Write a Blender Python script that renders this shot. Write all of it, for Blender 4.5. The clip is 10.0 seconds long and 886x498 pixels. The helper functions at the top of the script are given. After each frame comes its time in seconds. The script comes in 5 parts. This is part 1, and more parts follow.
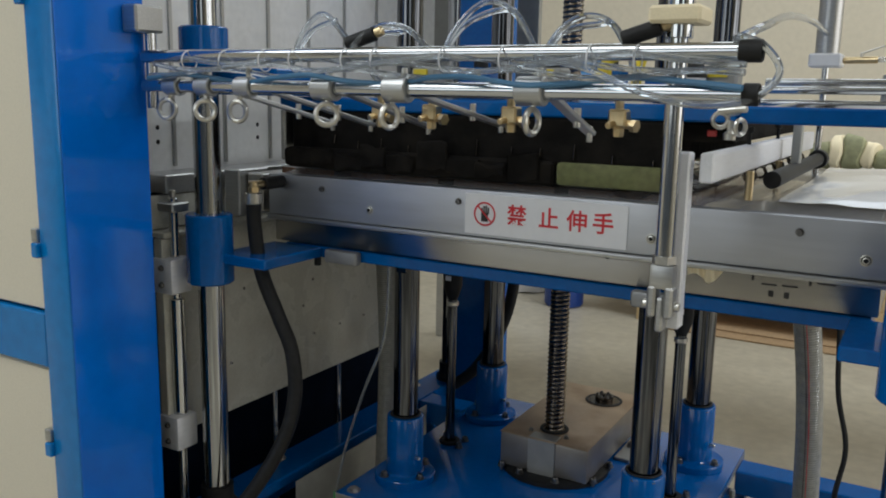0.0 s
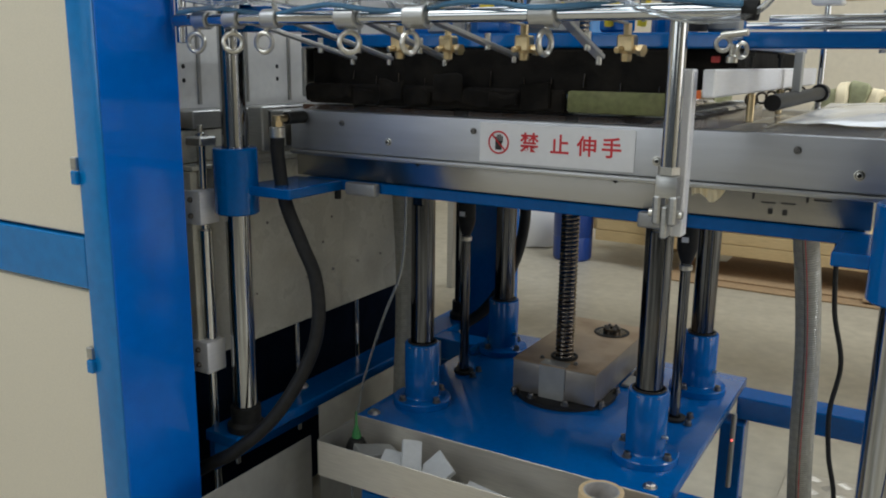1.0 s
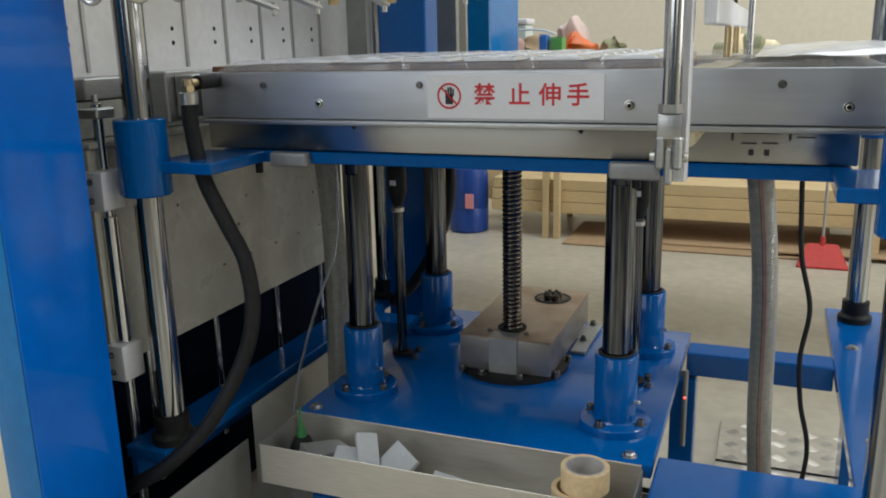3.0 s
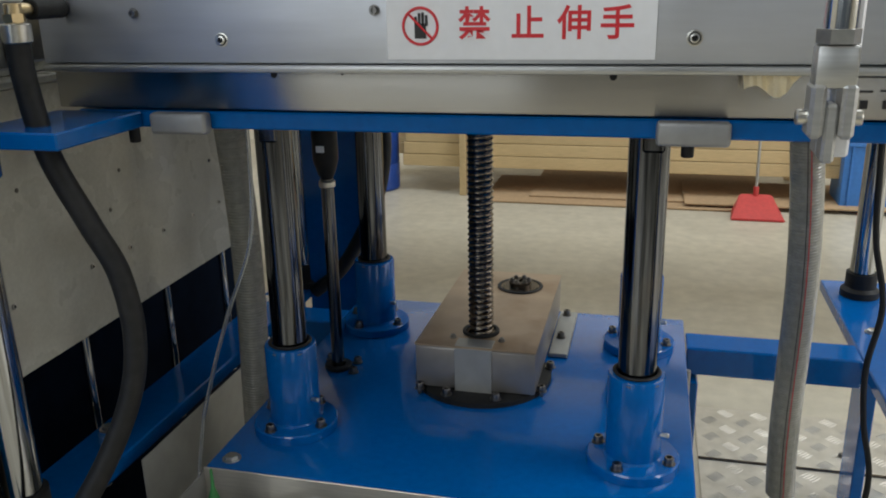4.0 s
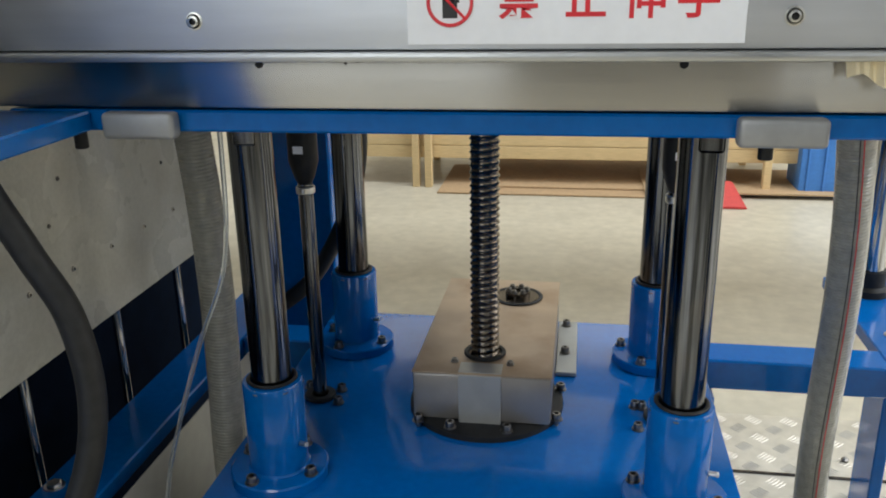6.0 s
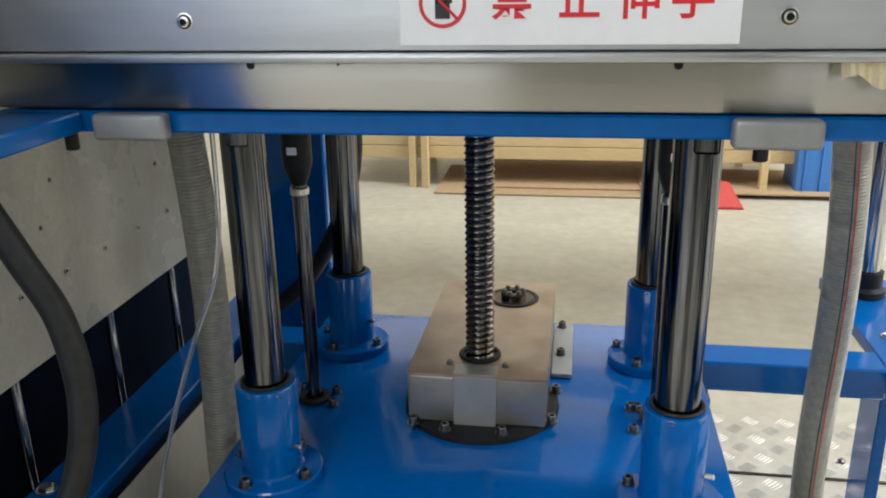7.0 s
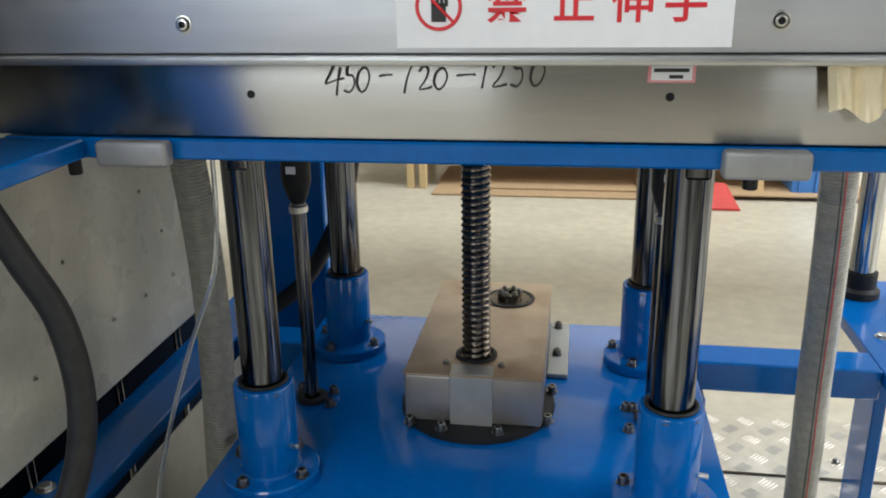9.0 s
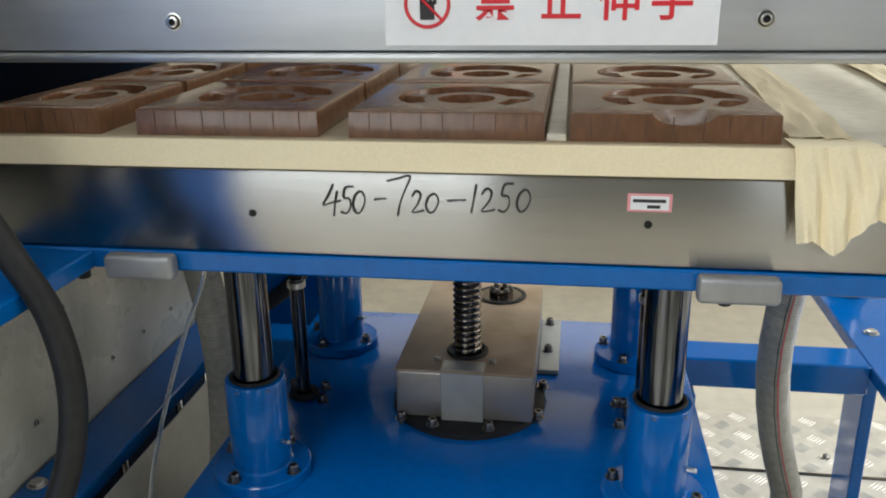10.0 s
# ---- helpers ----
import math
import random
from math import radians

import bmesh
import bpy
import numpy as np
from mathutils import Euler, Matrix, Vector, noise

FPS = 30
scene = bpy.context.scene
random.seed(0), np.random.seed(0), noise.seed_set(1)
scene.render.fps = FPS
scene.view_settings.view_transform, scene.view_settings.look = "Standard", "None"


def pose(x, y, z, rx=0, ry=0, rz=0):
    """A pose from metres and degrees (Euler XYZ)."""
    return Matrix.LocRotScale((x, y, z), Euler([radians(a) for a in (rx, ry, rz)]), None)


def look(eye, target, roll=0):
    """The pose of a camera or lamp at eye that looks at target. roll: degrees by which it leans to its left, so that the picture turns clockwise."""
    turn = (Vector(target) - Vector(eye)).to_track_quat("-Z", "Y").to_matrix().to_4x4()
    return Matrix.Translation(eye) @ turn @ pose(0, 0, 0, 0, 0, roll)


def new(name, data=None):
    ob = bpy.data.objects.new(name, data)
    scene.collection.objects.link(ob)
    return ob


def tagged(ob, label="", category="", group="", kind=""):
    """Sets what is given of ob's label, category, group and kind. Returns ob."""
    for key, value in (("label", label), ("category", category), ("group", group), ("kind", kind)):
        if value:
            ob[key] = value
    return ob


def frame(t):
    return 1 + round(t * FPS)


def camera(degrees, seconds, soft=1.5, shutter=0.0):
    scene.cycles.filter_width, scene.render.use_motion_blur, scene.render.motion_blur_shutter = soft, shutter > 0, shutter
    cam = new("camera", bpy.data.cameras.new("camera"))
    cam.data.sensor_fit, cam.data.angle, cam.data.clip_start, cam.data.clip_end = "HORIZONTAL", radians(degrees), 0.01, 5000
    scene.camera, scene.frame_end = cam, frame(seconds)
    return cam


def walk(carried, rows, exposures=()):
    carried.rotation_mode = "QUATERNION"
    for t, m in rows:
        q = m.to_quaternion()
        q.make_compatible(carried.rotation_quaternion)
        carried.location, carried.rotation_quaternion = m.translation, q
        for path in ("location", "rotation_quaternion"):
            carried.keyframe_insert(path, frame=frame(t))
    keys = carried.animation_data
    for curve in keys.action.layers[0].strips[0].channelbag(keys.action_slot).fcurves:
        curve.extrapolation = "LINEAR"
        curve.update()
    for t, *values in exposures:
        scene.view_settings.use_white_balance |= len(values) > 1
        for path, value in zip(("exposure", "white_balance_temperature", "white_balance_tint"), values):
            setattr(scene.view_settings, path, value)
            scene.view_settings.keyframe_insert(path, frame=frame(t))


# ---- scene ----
cam = camera(55.8, 10.0, soft=1.9)
PATH = [
    (0, (0.083, 0.184, 1.742), (-0.9, 1.888, 1.381), 1.1),
    (0.5, (0.076, 0.15, 1.701), (-0.903, 1.848, 1.303), 0.9),
    (1, (0.128, 0.066, 1.666), (-0.861, 1.747, 1.226), 0.7),
    (1.5, (0.133, -0.106, 1.67), (-0.845, 1.576, 1.207), 0.3),
    (2, (0.162, -0.192, 1.675), (-0.772, 1.513, 1.205), 0.0),
    (2.5, (0.108, -0.09, 1.634), (-0.756, 1.653, 1.168), -0.4),
    (2.7, (0.017, -0.003, 1.614), (-0.792, 1.766, 1.153), -0.8),
    (3.8, (-0.422, 0.591, 1.551), (-0.918, 2.433, 0.951), -1.4),
    (4, (-0.464, 0.668, 1.534), (-0.929, 2.515, 0.924), -1.2),
    (4.5, (-0.577, 0.836, 1.521), (-0.96, 2.691, 0.88), -0.9),
    (5, (-0.633, 0.872, 1.515), (-0.963, 2.737, 0.873), -1.0),
    (5.5, (-0.648, 0.876, 1.514), (-0.965, 2.743, 0.87), -1.1),
    (7, (-0.642, 0.892, 1.514), (-0.951, 2.76, 0.87), -1.1),
    (7.5, (-0.645, 0.888, 1.515), (-0.949, 2.757, 0.872), -1.1),
    (8, (-0.643, 0.888, 1.518), (-0.95, 2.757, 0.875), -1.0),
    (8.5, (-0.643, 0.884, 1.516), (-0.947, 2.754, 0.874), -1.0),
    (9, (-0.638, 0.882, 1.517), (-0.942, 2.752, 0.875), -1.0),
    (9.5, (-0.638, 0.883, 1.516), (-0.938, 2.752, 0.873), -0.9),
    (10, (-0.629, 0.875, 1.518), (-0.921, 2.745, 0.87), -0.9),
]
EXPOSURES = [(0.0, -1.6), (1.2, -1.45), (1.6, -1.35), (2.7, -1.3), (4.0, -1.15), (5.5, -0.74), (7.0, -0.5), (10.0, -0.5)]
walk(cam, [(t, look(eye, target, roll)) for t, eye, target, roll in PATH], EXPOSURES)

# ---- world and lights ----
world = bpy.data.worlds.new("hall_sky")
scene.world = world
world.use_nodes = True
wn = world.node_tree
sky = wn.nodes.new("ShaderNodeTexSky")
sky.sky_type = "NISHITA"
sky.sun_disc = False
sky.sun_elevation = radians(40)
sky.sun_rotation = radians(120)
wn.links.new(sky.outputs[0], wn.nodes["Background"].inputs[0])
wn.nodes["Background"].inputs[1].default_value = 0.12


def area_lamp(name, eye, target, sx, sy, watts, colour):
    data = bpy.data.lights.new(name, "AREA")
    data.shape, data.size, data.size_y, data.energy, data.color = "RECTANGLE", sx, sy, watts, colour
    ob = new(name, data)
    ob.matrix_world = look(eye, target)
    return ob


# daylight in the hall's windows and roof openings, all unseen and assumed
COOL = (0.91, 0.97, 1.0)
area_lamp("unseen_roof_light", (0.6, 5.6, 5.15), (0.6, 5.6, 0), 9.0, 2.6, 570, COOL)
# added over the cabinet side to brighten the doors
area_lamp("unseen_roof_light", (-3.0, -0.9, 5.15), (-3.0, -0.9, 0), 4.2, 2.2, 420, COOL)
# narrow strip added to light the post's side and cast soft shadows there
area_lamp("unseen_roof_light", (4.25, 2.2, 5.15), (4.25, 2.2, 0), 0.7, 3.8, 430, COOL)
area_lamp("unseen_window_light", (7.9, 3.6, 2.8), (0, 3.6, 1.0), 7.5, 3.0, 430, (1.0, 0.98, 0.95))
area_lamp("unseen_window_light", (-3.8, -5.9, 3.1), (-3.8, 0, 2.2), 4.6, 2.8, 200, COOL)
area_lamp("unseen_window_light", (3.9, -5.9, 3.1), (3.9, 0, 2.2), 2.4, 2.8, 50, COOL)

# ---- materials ----


def material(name, colour, rough=0.5, metal=0.0, vary=0.12, grain=40.0, bump=0.05, coat=0.0, stretch=(1, 1, 1), stain=0.0,
             stain_colour=(0.05, 0.04, 0.03), stain_scale=3.0, rough_vary=0.08, alpha_glass=0.0, pieces=False, relief=0.004, gloss=0.5, brushed=0.0, alpha=1.0):
    m = bpy.data.materials.new(name)
    m.use_nodes = True
    nt = m.node_tree
    b = nt.nodes["Principled BSDF"]
    b.inputs["Metallic"].default_value = metal
    b.inputs["Coat Weight"].default_value = coat
    b.inputs["Coat Roughness"].default_value = 0.06
    b.inputs["Specular IOR Level"].default_value = gloss
    if alpha_glass:
        b.inputs["Transmission Weight"].default_value = alpha_glass
        b.inputs["IOR"].default_value = 1.4
    if brushed:
        b.inputs["Anisotropic"].default_value = brushed
        b.inputs["Anisotropic Rotation"].default_value = 0.25
        tangent = nt.nodes.new("ShaderNodeTangent")
        tangent.direction_type, tangent.axis = "RADIAL", "Z"
        nt.links.new(tangent.outputs[0], b.inputs["Tangent"])
    b.inputs["Alpha"].default_value = alpha
    tc = nt.nodes.new("ShaderNodeTexCoord")
    mp = nt.nodes.new("ShaderNodeMapping")
    mp.inputs["Scale"].default_value = stretch
    nt.links.new(tc.outputs["Object"], mp.inputs[0])
    fine = nt.nodes.new("ShaderNodeTexNoise")
    fine.inputs["Scale"].default_value = grain
    fine.inputs["Detail"].default_value = 5
    nt.links.new(mp.outputs[0], fine.inputs["Vector"])
    broad = nt.nodes.new("ShaderNodeTexNoise")
    broad.inputs["Scale"].default_value = stain_scale
    broad.inputs["Detail"].default_value = 6
    nt.links.new(tc.outputs["Object"], broad.inputs["Vector"])
    ramp = nt.nodes.new("ShaderNodeValToRGB")
    lo = [max(c * (1 - vary), 0) for c in colour]
    hi = [min(c * (1 + vary), 1) for c in colour]
    ramp.color_ramp.elements[0].position, ramp.color_ramp.elements[0].color = 0.3, (*lo, 1)
    ramp.color_ramp.elements[1].position, ramp.color_ramp.elements[1].color = 0.7, (*hi, 1)
    nt.links.new(fine.outputs["Fac"], ramp.inputs[0])
    out = ramp.outputs[0]
    if pieces:
        info = nt.nodes.new("ShaderNodeObjectInfo")
        hsv = nt.nodes.new("ShaderNodeHueSaturation")
        rng = nt.nodes.new("ShaderNodeMapRange")
        rng.inputs["To Min"].default_value, rng.inputs["To Max"].default_value = 0.82, 1.15
        nt.links.new(info.outputs["Random"], rng.inputs["Value"])
        nt.links.new(rng.outputs[0], hsv.inputs["Value"])
        nt.links.new(out, hsv.inputs["Color"])
        out = hsv.outputs[0]
    mask = nt.nodes.new("ShaderNodeMapRange")
    mask.inputs["From Min"].default_value, mask.inputs["From Max"].default_value = 0.5, 0.72
    nt.links.new(broad.outputs["Fac"], mask.inputs["Value"])
    if stain:
        mul = nt.nodes.new("ShaderNodeMath")
        mul.operation = "MULTIPLY"
        mul.inputs[1].default_value = stain
        nt.links.new(mask.outputs[0], mul.inputs[0])
        mix = nt.nodes.new("ShaderNodeMix")
        mix.data_type = "RGBA"
        nt.links.new(mul.outputs[0], mix.inputs[0])
        nt.links.new(out, mix.inputs[6])
        mix.inputs[7].default_value = (*stain_colour, 1)
        out = mix.outputs[2]
    nt.links.new(out, b.inputs["Base Color"])
    rr = nt.nodes.new("ShaderNodeMapRange")
    rr.inputs["To Min"].default_value, rr.inputs["To Max"].default_value = max(rough - rough_vary, 0.02), min(rough + rough_vary, 1)
    nt.links.new(broad.outputs["Fac"], rr.inputs["Value"])
    nt.links.new(rr.outputs[0], b.inputs["Roughness"])
    if bump:
        bp = nt.nodes.new("ShaderNodeBump")
        bp.inputs["Strength"].default_value = bump
        bp.inputs["Distance"].default_value = relief
        nt.links.new(fine.outputs["Fac"], bp.inputs["Height"])
        nt.links.new(bp.outputs[0], b.inputs["Normal"])
    return m


BLUE = material("blue_enamel", (0.0, 0.104, 0.37), 0.13, 0, 0.08, 60, 0.02, 0.08, stain=0.25, stain_colour=(0.0, 0.07, 0.25), stain_scale=4, gloss=0.35)
BLUE_POST = material("blue_gloss_enamel", (0.0, 0.18, 0.50), 0.20, 0, 0.08, 30, 0.05, 0.1, stain=0.15, stain_colour=(0.01, 0.06, 0.25))
# post's blue again: brighter as lit, dark blotches painted for reflections
BLUE_SIDE_TONE = material("blue_side_with_reflections", (0.0, 0.150, 0.66), 0.10, 0, 0.05, 12, 0.02, 0.1, stain=0.3, stain_colour=(0.0, 0.06, 0.40), stain_scale=5, gloss=0.4)
CREAM = material("cream_powder_coat", (0.72, 0.655, 0.525), 0.5, 0, 0.04, 250, 0.05, stain=0.12, stain_colour=(0.6, 0.54, 0.43))
PANEL = material("scuffed_white_panel", (0.54, 0.525, 0.45), 0.28, 0, 0.06, 120, 0.05, 0.25, stain=0.4, stain_colour=(0.33, 0.30, 0.235), stain_scale=7)
OVEN_WALL = material("pale_oven_sheet", (0.82, 0.82, 0.81), 0.35, 0.15, 0.05, 40, 0.05, stain=0.3, stain_colour=(0.55, 0.53, 0.49), stain_scale=5)
STEEL = material("brushed_stainless", (0.43, 0.415, 0.39), 0.26, 1, 0.06, 6, 0.05, stretch=(1.5, 60, 60), rough_vary=0.04, relief=0.0004, brushed=1.0)
FRAME_STEEL = material("satin_stainless", (0.54, 0.55, 0.575), 0.54, 1, 0.06, 5, 0.08, stretch=(1.0, 9, 9), rough_vary=0.14, relief=0.001, brushed=0.5, stain_scale=5)
STEEL_DULL = material("dull_aluminium", (0.50, 0.50, 0.49), 0.40, 1, 0.1, 8, 0.12, stretch=(2, 30, 30), stain=0.2, stain_colour=(0.3, 0.29, 0.27), relief=0.001)
PAD_GREY = material("grey_cast_pad", (0.30, 0.30, 0.30), 0.45, 0.5, 0.1, 30, 0.1)
SHEET_GREY = material("grey_sheet_steel", (0.33, 0.33, 0.31), 0.42, 0.35, 0.08, 20, 0.08, stain=0.3, stain_colour=(0.2, 0.19, 0.17))
# oil stain, plus dark vertical streaks painted for reflections of the dark machine
CHROME = material("oiled_chrome_dark_reflections", (0.11, 0.115, 0.125), 0.12, 1, 0.8, 6, 0.04, stretch=(20, 20, 0.6), stain=0.35, stain_colour=(0.16, 0.13, 0.10), stain_scale=9, relief=0.0006)
CHROME_BRIGHT = material("bright_chrome", (0.56, 0.57, 0.58), 0.14, 1, 0.05, 12, 0.03, relief=0.0006)
# light and dark streaks in this colour stand in for reflections too
CHROME_COLUMN = material("column_chrome_reflection_streaks", (0.40, 0.41, 0.42), 0.12, 1, 0.45, 5, 0.04, stretch=(22, 22, 0.5), stain=0.2, stain_colour=(0.2, 0.18, 0.15), relief=0.0006)
PALE_ALU = material("pale_anodised_aluminium", (0.84, 0.84, 0.87), 0.4, 0.2, 0.04, 8, 0.08, stretch=(30, 2, 30), relief=0.001)
TRAY_STEEL = material("warm_galvanised_sheet", (0.60, 0.56, 0.49), 0.42, 0.55, 0.08, 8, 0.1, stretch=(2, 30, 30), stain=0.2, stain_colour=(0.42, 0.38, 0.31), relief=0.001)
FORMED = material("clear_formed_plastic", (0.85, 0.86, 0.88), 0.08, 0, 0.05, 25, 0.12, 0.6, alpha=0.75)
SCREW = material("oily_screw_steel", (0.17, 0.145, 0.12), 0.24, 1, 0.2, 30, 0.08, stain=0.4, stain_colour=(0.05, 0.04, 0.03), stain_scale=14, relief=0.001)
BOX_STEEL = material("tarnished_cover_steel", (0.42, 0.305, 0.20), 0.40, 0.3, 0.14, 9, 0.10, stain=0.8, stain_colour=(0.27, 0.165, 0.085), stain_scale=7, relief=0.001)
BOX_SIDE = material("grey_cover_steel", (0.33, 0.30, 0.27), 0.36, 0.6, 0.14, 9, 0.1, stain=0.5, stain_colour=(0.27, 0.23, 0.18), stain_scale=7, relief=0.001)
BOX_TAB = material("clean_cover_strip", (0.40, 0.39, 0.36), 0.45, 0.6, 0.06, 30, 0.05)
BLACK = material("black_rubber", (0.012, 0.012, 0.012), 0.55, 0, 0.3, 60, 0.15, stain=0.2, stain_colour=(0.045, 0.042, 0.038), gloss=0.3)
DARK = material("sooty_black_box", (0.007, 0.006, 0.005), 0.85, 0, 0.5, 25, 0.5, stain=0.4, stain_colour=(0.022, 0.018, 0.014), stain_scale=12, relief=0.012, gloss=0.15)
# near-black colour stands in for the deep shade inside the oven
SHADE_NAVY = material("navy_shade_inside", (0.002, 0.006, 0.016), 0.9, 0, 0.2, 20, 0.1, gloss=0.05)
OLIVE = material("olive_felt_block", (0.13, 0.14, 0.055), 0.8, 0, 0.25, 50, 0.3, stain=0.3, stain_colour=(0.30, 0.27, 0.16), stain_scale=8)
BOLT = material("black_oxide_bolt", (0.22, 0.21, 0.20), 0.32, 1, 0.2, 90, 0.1, relief=0.001)
ZINC = material("zinc_bolt", (0.6, 0.58, 0.53), 0.3, 1, 0.1, 90, 0.05, relief=0.001)
BRASS = material("worn_brass", (0.64, 0.50, 0.29), 0.3, 1, 0.15, 40, 0.1, relief=0.001)
SIGN_WHITE = material("white_sticker", (0.78, 0.78, 0.80), 0.35, 0, 0.02, 60, 0.02)
RED = material("sign_red_ink", (0.62, 0.02, 0.03), 0.4, 0, 0.05, 60, 0.0)
INK = material("black_ink", (0.02, 0.018, 0.018), 0.5, 0, 0.1, 60, 0.0)
PINK = material("pink_label", (0.75, 0.30, 0.32), 0.5, 0, 0.05, 60, 0.0)
RED_PLASTIC = material("red_plastic", (0.52, 0.05, 0.045), 0.4, 0, 0.1, 40, 0.05)
BROWN = material("brown_phenolic_mould", (0.20, 0.095, 0.047), 0.24, 0, 0.2, 30, 0.05, 0.12, stretch=(3, 3, 1), stain=0.35, stain_colour=(0.24, 0.135, 0.075), stain_scale=6, relief=0.002, gloss=0.45)
MOULD_JOINT = material("dark_glue_line", (0.15, 0.07, 0.038), 0.4, 0, 0.2, 60, 0.0)
PLYWOOD = material("pale_plywood", (0.58, 0.47, 0.30), 0.6, 0, 0.12, 12, 0.1, stretch=(1.5, 12, 40), stain=0.2, stain_colour=(0.45, 0.34, 0.2))
CLOTH = material("cream_masking_cloth", (0.88, 0.76, 0.52), 0.8, 0, 0.04, 300, 0.05, stain=0.15, stain_colour=(0.78, 0.65, 0.42), stain_scale=14)
BOARD = material("scratched_white_board", (0.80, 0.74, 0.60), 0.5, 0, 0.08, 40, 0.08, stain=0.35, stain_colour=(0.60, 0.53, 0.40), stain_scale=9)
WHITE_PLASTIC = material("white_plastic_sheet", (0.90, 0.90, 0.90), 0.16, 0, 0.03, 15, 0.06, 0.3)
FILM = material("grey_translucent_film", (0.40, 0.40, 0.42), 0.14, 0, 0.05, 15, 0.05, 0.3, alpha=0.45)
CLEAR = material("cloudy_clear_hose", (0.43, 0.415, 0.36), 0.22, 0, 0.14, 60, 0.06, 0.3, stain=0.3, stain_colour=(0.30, 0.28, 0.22), stain_scale=9, alpha_glass=0.35)
TUBE = material("clear_air_tube", (0.80, 0.84, 0.88), 0.10, 0, 0.05, 50, 0.02, alpha_glass=0.88)
BLUE_TUBE = material("blue_air_tube", (0.10, 0.25, 0.42), 0.25, 0, 0.05, 50, 0.02, alpha_glass=0.3)
FLOOR = material("worn_concrete_floor", (0.50, 0.455, 0.36), 0.42, 0, 0.10, 14, 0.12, 0.12, stain=0.4, stain_colour=(0.36, 0.32, 0.25), stain_scale=2.6, rough_vary=0.18)
WALL = material("cream_hall_wall", (0.66, 0.60, 0.48), 0.75, 0, 0.04, 20, 0.06, stain=0.12, stain_colour=(0.55, 0.49, 0.38), stain_scale=0.8)
# for an unseen wall, dark so that the steel mirrors less light
WALL_DARK = material("unseen_dark_wall_sheet", (0.09, 0.11, 0.14), 0.6, 0, 0.05, 20, 0.06, stain=0.15, stain_colour=(0.13, 0.14, 0.15), stain_scale=0.8)
CEILING = material("pale_roof_sheet", (0.62, 0.62, 0.60), 0.7, 0, 0.05, 10, 0.05)
CHECKER = material("aluminium_checker_plate", (0.56, 0.53, 0.47), 0.38, 0.6, 0.12, 20, 0.10, stain=0.35, stain_colour=(0.38, 0.34, 0.27), stain_scale=6)
WOOD = material("pale_timber_board", (0.60, 0.45, 0.24), 0.6, 0, 0.14, 10, 0.12, stretch=(1.2, 14, 30), stain=0.2, stain_colour=(0.45, 0.31, 0.15), pieces=True)
CARD = material("brown_cardboard", (0.40, 0.27, 0.15), 0.8, 0, 0.1, 40, 0.1, stain=0.2, stain_colour=(0.28, 0.18, 0.1))
CRATE_BLUE = material("blue_crate_plastic", (0.05, 0.20, 0.55), 0.45, 0, 0.08, 40, 0.05)
DRUM_BLUE = material("blue_drum_plastic", (0.008, 0.05, 0.26), 0.35, 0, 0.1, 20, 0.05)
TAPE = material("masking_tape", (0.70, 0.52, 0.30), 0.7, 0, 0.1, 80, 0.1)
TAPE_CORE = material("tape_core_card", (0.46, 0.44, 0.42), 0.7, 0, 0.1, 60, 0.05)
FOAM = material("white_offcut_foam", (0.52, 0.53, 0.53), 0.6, 0, 0.05, 60, 0.1)
YELLOW = material("yellow_plastic", (0.75, 0.58, 0.03), 0.4, 0, 0.08, 60, 0.03)
GREEN = material("green_plastic", (0.04, 0.20, 0.06), 0.4, 0, 0.08, 60, 0.03)
ORANGE = material("orange_plastic", (0.75, 0.16, 0.03), 0.4, 0, 0.08, 60, 0.03)
PALE_PINK = material("pale_pink_plastic", (0.72, 0.56, 0.50), 0.35, 0, 0.06, 30, 0.05)
MINT = material("pale_mint_plastic", (0.66, 0.76, 0.70), 0.4, 0, 0.04, 30, 0.03)
LEAF = material("bright_green_card", (0.14, 0.42, 0.10), 0.5, 0, 0.08, 40, 0.05)
ROSE_PAPER = material("pale_rose_paper", (0.55, 0.36, 0.30), 0.8, 0, 0.15, 20, 0.3)
BAND = material("olive_roll_cloth", (0.30, 0.30, 0.17), 0.8, 0, 0.2, 30, 0.2)
LED = bpy.data.materials.new("red_led")
LED.use_nodes = True
LED.node_tree.nodes["Principled BSDF"].inputs["Emission Color"].default_value = (1, 0.05, 0.03, 1)
LED.node_tree.nodes["Principled BSDF"].inputs["Emission Strength"].default_value = 6

# ---- building helpers ----


def thing(name, at, label, category, group="", kind=""):
    ob = new(name)
    ob.empty_display_size = 0.05
    ob.location = at
    return tagged(ob, label, category, group, kind)


def root_of(ob):
    while ob.parent:
        ob = ob.parent
    return ob


def finish(bm, name, mat, at, smooth=True):
    bmesh.ops.translate(bm, verts=bm.verts, vec=-Vector(at))
    me = bpy.data.meshes.new(name)
    bm.to_mesh(me)
    bm.free()
    if smooth:
        me.polygons.foreach_set("use_smooth", [True] * len(me.polygons))
        me.set_sharp_from_angle(angle=radians(35))
    me.materials.append(mat)
    return me


def part(name, bm, mat, parent, label=""):
    """Links a bmesh given in world metres as one mesh under a thing or under a part."""
    at = root_of(parent).location
    ob = new(name, finish(bm, name, mat, at))
    ob.parent = parent
    return tagged(ob, label)


def single(name, bm, mat, at, label, category, group="", kind=""):
    ob = new(name, finish(bm, name, mat, at))
    ob.location = at
    return tagged(ob, label, category, group, kind)


